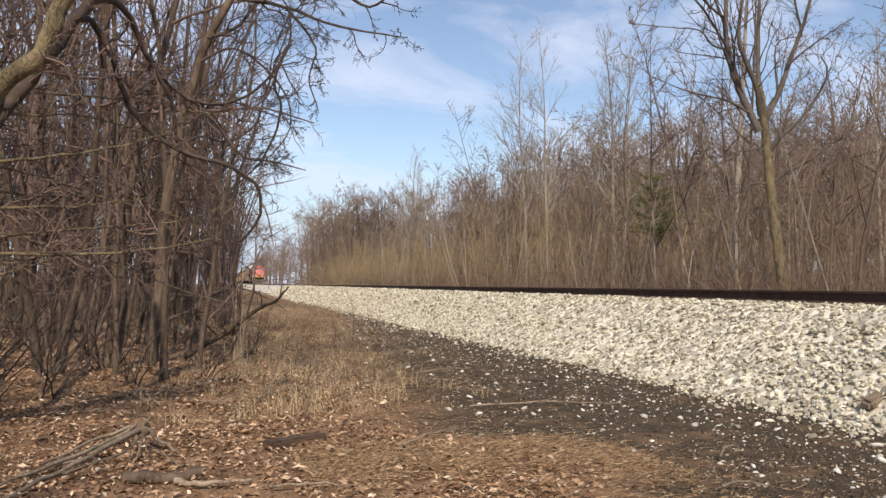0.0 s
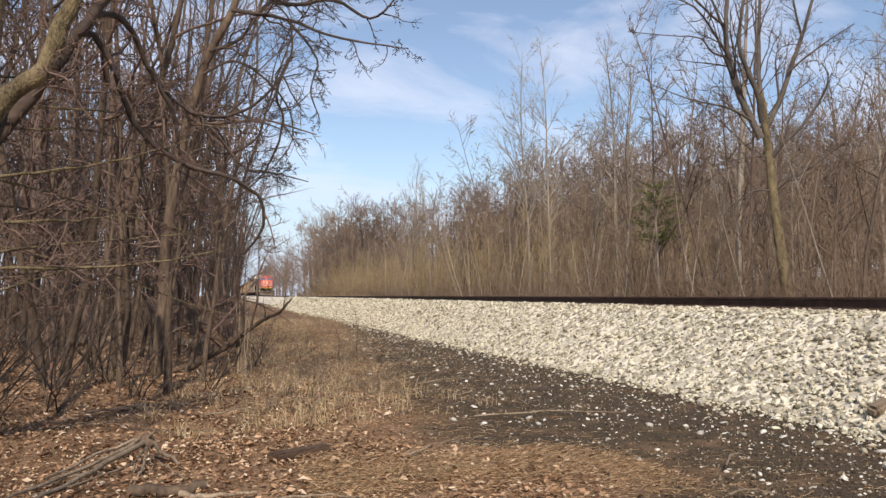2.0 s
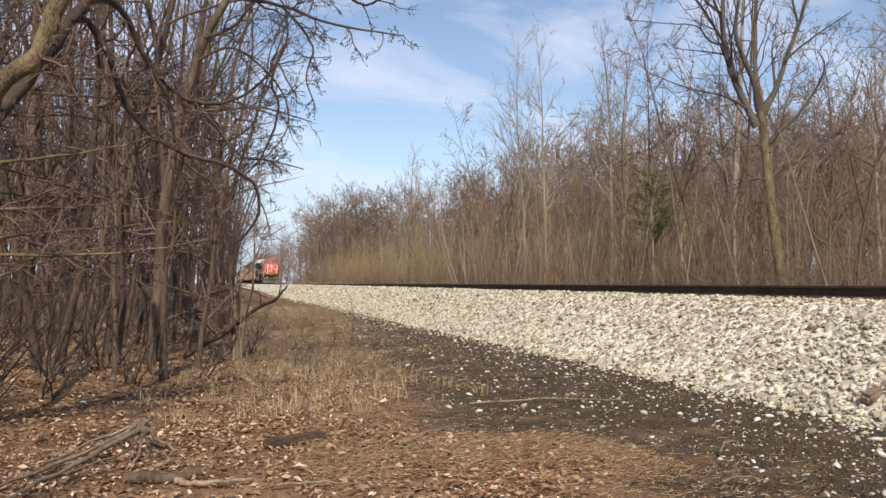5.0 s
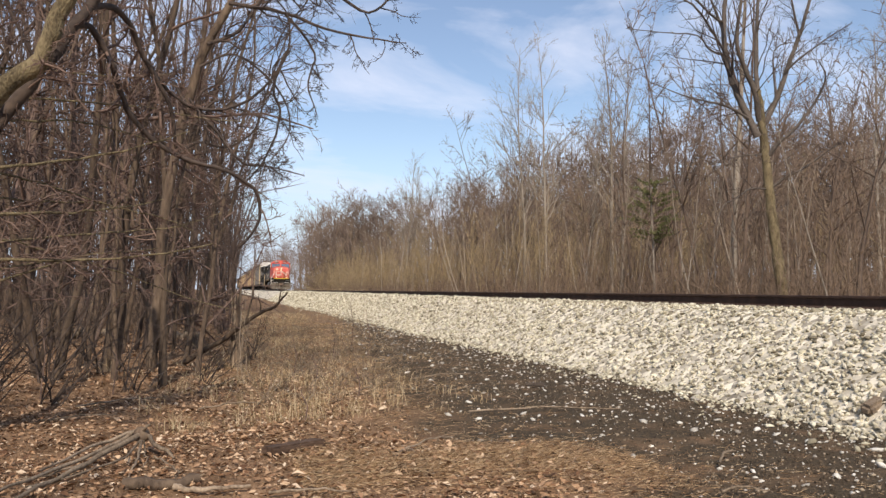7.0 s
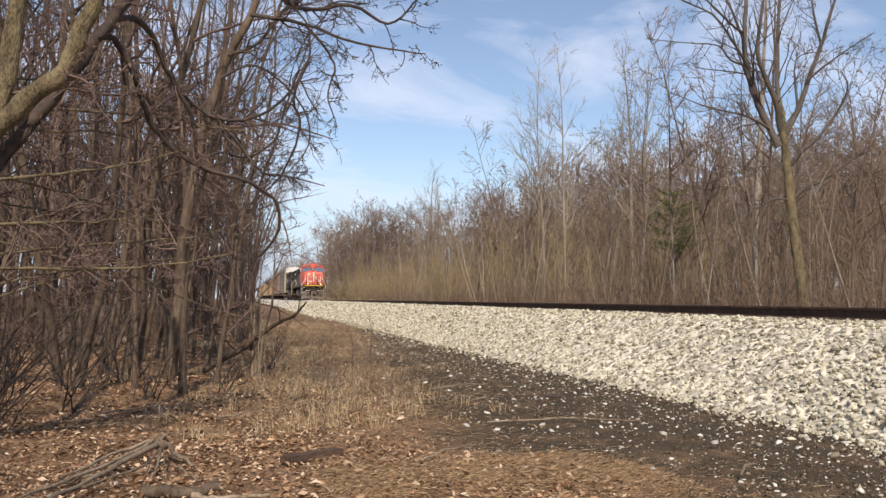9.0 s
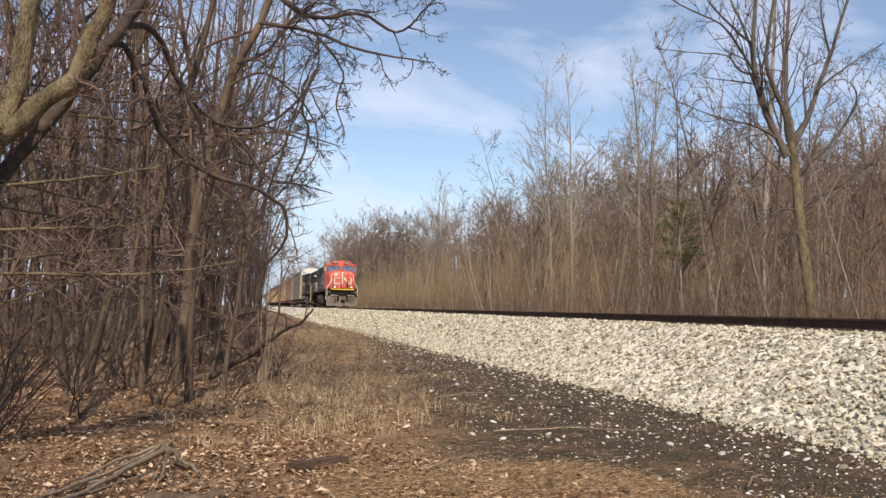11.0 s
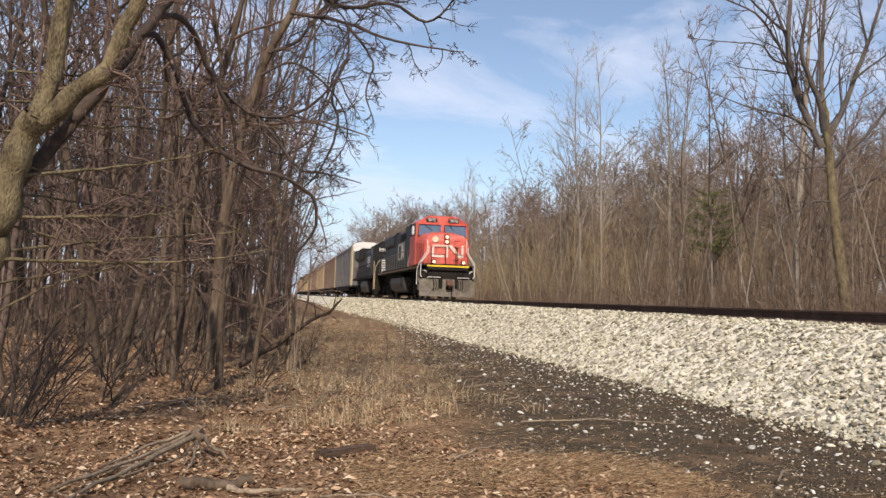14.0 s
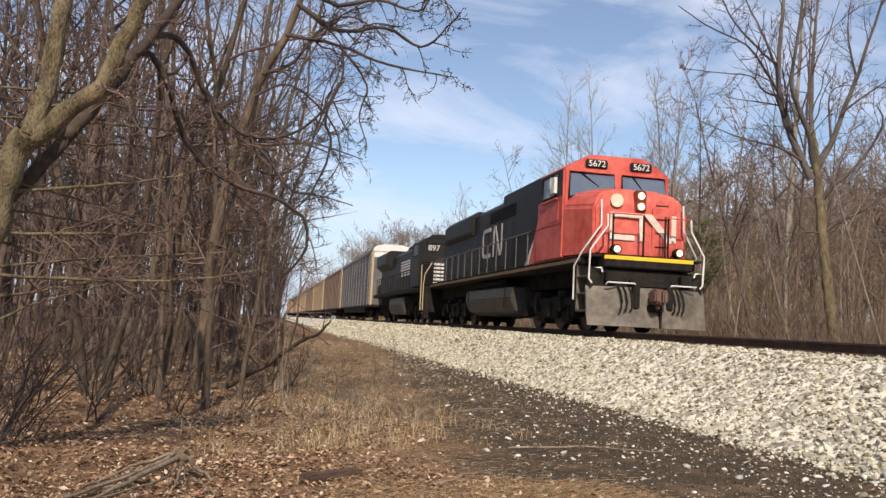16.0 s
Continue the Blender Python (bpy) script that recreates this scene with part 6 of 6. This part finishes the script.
def debris():
    # uprooted branch with radiating roots
    pile = tagged(new("dead_branch_pile"), "heap of bleached dead branches spread from a knot on the leaves", "dead wood")
    k = (-0.54, 6.58, 0.16)
    limbs = [([(-0.55, 6.56, 0.16), (-0.75, 6.17, 0.10), (-0.96, 5.69, 0.05), (-1.12, 5.11, 0.03)], 0.022, 0.011),
             ([(-0.57, 6.68, 0.17), (-0.68, 6.50, 0.13), (-0.98, 5.81, 0.09), (-1.25, 5.28, 0.04)], 0.017, 0.009),
             ([(-0.59, 6.68, 0.17), (-0.82, 6.39, 0.13), (-1.07, 5.78, 0.08)], 0.014, 0.007),
             ([(-0.54, 6.47, 0.13), (-0.59, 6.06, 0.09), (-0.84, 5.79, 0.05), (-1.10, 5.58, 0.03)], 0.009, 0.005),
             ([(-0.53, 6.47, 0.13), (-0.53, 6.11, 0.08), (-0.54, 5.72, 0.03)], 0.012, 0.006),
             ([(-0.51, 6.47, 0.13), (-0.46, 6.06, 0.07), (-0.49, 5.83, 0.02)], 0.006, 0.003),
             ([(-0.51, 6.61, 0.16), (-0.43, 6.36, 0.12), (-0.34, 6.25, 0.09), (-0.29, 6.19, 0.05)], 0.017, 0.011),
             ([(-0.42, 6.16, 0.08), (-0.29, 5.90, 0.06), (-0.23, 5.78, 0.04)], 0.007, 0.005),
             ([(-0.23, 5.73, 0.05), (-0.26, 5.54, 0.02)], 0.006, 0.005),
             ([(-0.55, 6.62, 0.17), (-0.50, 6.51, 0.22), (-0.47, 6.47, 0.25)], 0.014, 0.009),
             ([(-0.56, 6.55, 0.15), (-0.92, 5.87, 0.06), (-1.19, 5.73, 0.04)], 0.009, 0.005)]
    for i, (pts, ra, rb) in enumerate(limbs):
        rng = np.random.default_rng(800 + i)
        Q = np.array(pts); t = np.linspace(0, 1, len(Q)); tt = np.linspace(0, 1, 10)
        P = np.stack([np.interp(tt, t, Q[:, c]) for c in range(3)], -1); P[1:-1] += rng.normal(0, 0.006, P[1:-1].shape)
        new("branch", mesh_np("branch", *tubes([(P, np.linspace(ra, rb, 10), 7)]), M_DEADWOOD, True)).parent = pile
    bm = bmesh.new(); bmesh.ops.create_icosphere(bm, subdivisions=2, radius=0.06)
    for v in bm.verts:
        v.co *= 1 + 0.3 * noise.noise(v.co * 14)
    kn = part("knot", bm, M_BARK, pile, smooth=True); kn.location = k
    stick("log", [(-0.54, 5.48, 0.04), (-0.36, 5.44, 0.04), (-0.11, 5.57, 0.04)], 0.040, 0.032, "short dark fallen log lying in the leaves", 31, M_BARK)
    stick("log", [(-0.25, 5.41, 0.03), (-0.09, 5.30, 0.03), (0.20, 5.36, 0.03)], 0.022, 0.010, "bleached broken branch lying beside the log", 32)
    bm = boxes((-0.30, 0.30, -0.06, 0.06, 0, 0.06), bev=0.012)
    for v in bm.verts:
        v.co.z += 0.012 * math.sin(9 * v.co.x)
    pl = tagged(part("plank", bm, mat("rotten_plank", (0.05, 0.03, 0.02), (0.13, 0.08, 0.052), 5, 0.95, 0.5, 40, stretch=(0.3, 1, 1))), "rotten reddish-brown plank half buried in leaves", "plank")
    pl.matrix_basis = pose(0.55, 6.46, 0.03, 0, 3, 44)
    # chunk of wood at the foot of the bank, dark chip on the cinders
    bm = boxes((-0.16, 0.16, -0.07, 0.07, 0, 0.10), bev=0.03)
    for v in bm.verts:
        v.co += Vector((0.02 * math.sin(20 * v.co.y), 0.015 * math.sin(17 * v.co.x), 0.012 * math.cos(14 * v.co.x)))
    ch = tagged(part("wood_chunk", bm, M_DEADWOOD), "weathered chunk of tie wood lying at the foot of the ballast", "wood")
    ch.matrix_basis = pose(6.0, 6.85, 0.16, 8, -12, 20)
    bm = boxes((-0.13, 0.13, -0.035, 0.035, 0, 0.05), bev=0.015)
    for v in bm.verts:
        v.co.y += 0.03 * math.cos(9 * v.co.x)
    ch = tagged(part("wood_chip", bm, M_TIE), "dark splinter of old tie lying on the cinders", "wood")
    ch.matrix_basis = pose(4.02, 10.60, 0.0, 0, 0, -8)
    # splintered stump with dry stalks
    st = tagged(new("stump"), "splintered grey stump with dry stalks beside the wood", "stump")
    rng = np.random.default_rng(41)
    for i in range(9):
        a = i * 0.7; h = rng.uniform(0.75, 1.32); r = rng.uniform(0.02, 0.035)
        P = [(0.05 * math.cos(a), 0.05 * math.sin(a), -0.05), (0.045 * math.cos(a), 0.045 * math.sin(a), h * 0.6), (0.06 * math.cos(a) + rng.normal(0, 0.02), 0.06 * math.sin(a), h)]
        new("splinter", mesh_np("splinter", *tubes([(P, [r * 1.2, r, r * 0.25], 6)]), M_BARK if i % 3 else M_DEADWOOD, True)).parent = st
    st.location = (0.23, 13.8, 0.02)
    for i in range(7):
        x, y = 0.30 + rng.normal(0, 0.10), 12.9 + rng.normal(0, 0.5)
        stick("dry_stalk", [(x, y, 0), (x + rng.normal(0, 0.04), y, 0.5), (x + rng.normal(0, 0.08), y, rng.uniform(0.8, 1.3))], 0.008, 0.004, "tall pale dry weed stalk", 50 + i, M_DEADWOOD, "dry stalks")
    # broken bough leaning out of the wood
    stick("leaning_bough", [(-0.56, 14.14, 0.05), (0.06, 13.76, 0.45), (0.47, 13.33, 0.82), (0.8, 13.1, 0.98), (0.95, 13.0, 1.18)], 0.05, 0.012, "dark broken bough leaning out of the wood", 33, M_BARK, forks=4)
    stick("fallen_trunk", [(-4.6, 21.5, 0.14), (-3.4, 21.8, 0.14), (-2.6, 22.0, 0.12)], 0.14, 0.10, "pale fallen trunk lying in the wood", 34)
    stick("fallen_trunk", [(-1.2, 21.2, 0.10), (-0.8, 21.0, 0.12), (-0.5, 20.9, 0.10)], 0.11, 0.08, "bleached log lying between saplings", 35)
    # twigs on the cinders and leaves
    twigs = [((1.5, 10.0), (1.95, 10.5)), ((2.45, 8.34), (4.1, 8.27)), ((1.85, 4.94), (2.32, 5.17)), ((3.0, 4.7), (3.3, 4.6)), ((0.9, 5.4), (1.5, 5.9)), ((-0.2, 8.9), (0.5, 9.3)), ((2.6, 11.6), (3.6, 12.2)), ((0.3, 5.2), (0.9, 5.0)), ((1.3, 6.3), (1.9, 6.9)), ((-1.6, 8.2), (-0.9, 8.6)), ((3.5, 5.5), (3.9, 5.9)), ((-1.4, 9.3), (-0.4, 9.9))]
    for i, ((x0, y0), (x1, y1)) in enumerate(twigs):
        stick("twig", [(x0, y0, 0.02), ((x0 + x1) / 2, (y0 + y1) / 2 + 0.04, 0.05), (x1, y1, 0.025)], 0.010, 0.004, "thin dead twig lying on the ground", 60 + i, None, "twigs on the ground", 2)
    # small upright dead shoots
    for i, (x, y, h) in enumerate(((1.5, 9.6, 0.35), (2.35, 14.0, 0.9), (1.9, 15.0, 0.7), (1.0, 12.2, 0.6), (0.75, 7.9, 0.3), (2.6, 17.5, 1.0), (1.15, 10.8, 0.4), (-1.9, 10.2, 0.9), (-2.4, 9.2, 0.8), (-1.2, 10.6, 0.7), (-2.9, 10.4, 1.2))):
        stick("dead_shoot", [(x, y, -0.02), (x + 0.04, y, h * 0.5), (x - 0.03, y + 0.05, h)], 0.009, 0.003, "thin bare dead shoot standing in the grass", 90 + i, M_TWIG, "dead shoots", 4)


def utility_pole():
    root = tagged(new("utility_pole"), "weathered wooden line pole with a crossarm among the trees", "utility pole")
    v, f = tubes([([(0, 0, -0.2), (0, 0, 5), (0, 0, 9.2)], [0.15, 0.13, 0.10], 10)])
    new("pole", mesh_np("pole", v, f, M_TIE, True)).parent = root
    part("crossarm", boxes((-1.25, 1.25, -0.16, -0.06, 8.55, 8.68), bev=0.01), M_TIE, root)
    for x in (-1.1, -0.6, 0.6, 1.1):
        bm = bmesh.new(); bmesh.ops.create_cone(bm, cap_ends=True, segments=10, radius1=0.05, radius2=0.03, depth=0.13, matrix=Matrix.Translation((x, -0.11, 8.74)))
        part("insulator", bm, M_GLASS, root)
    root.location = (-0.55, 48, 0.2)


def loose_stones():
    """The ballast stones nearest the path, each of its own."""
    rng = np.random.default_rng(24)
    protos = []
    for v, f in rock_shapes(10, 140):
        protos.append(mesh_np("stone", v, f, M_STONE_ONE))
    for i in range(300):
        y = rng.uniform(5.6, 8.6); x = rng.uniform(5.55, 6.75)
        s = float(np.clip(rng.lognormal(-3.5, 0.3), 0.02, 0.055))
        ob = new("stone", protos[i % 10])
        ob.parent = BANK
        ob.matrix_basis = pose(x, y, max(float(bed_z(x)), 0) + 0.6 * s, *rng.uniform(0, 360, 3)) @ Matrix.Scale(s, 4)


M_STONE_ONE = mat("single_stone", (0.44, 0.40, 0.32), (0.70, 0.65, 0.53), 3, 0.85, 0.5, 60, vary=0.4)

stones()
leaves()
grasses()
debris()
utility_pole()
loose_stones()


def motions():
    """The train rolls along the track; its wheels turn with it."""
    for thing, back in TRAIN:
        walk(thing, [(t, pose(TRACK_X, front_y(t) + back, RAIL_Z)) for t in range(17)])
    for ob, y, r in ROLLING:
        turn = math.degrees(SPEED / r)
        walk(ob, [(k / FPS, pose(0, y, r, turn * k / FPS)) for k in range(0, 16 * FPS + 1)])


motions()
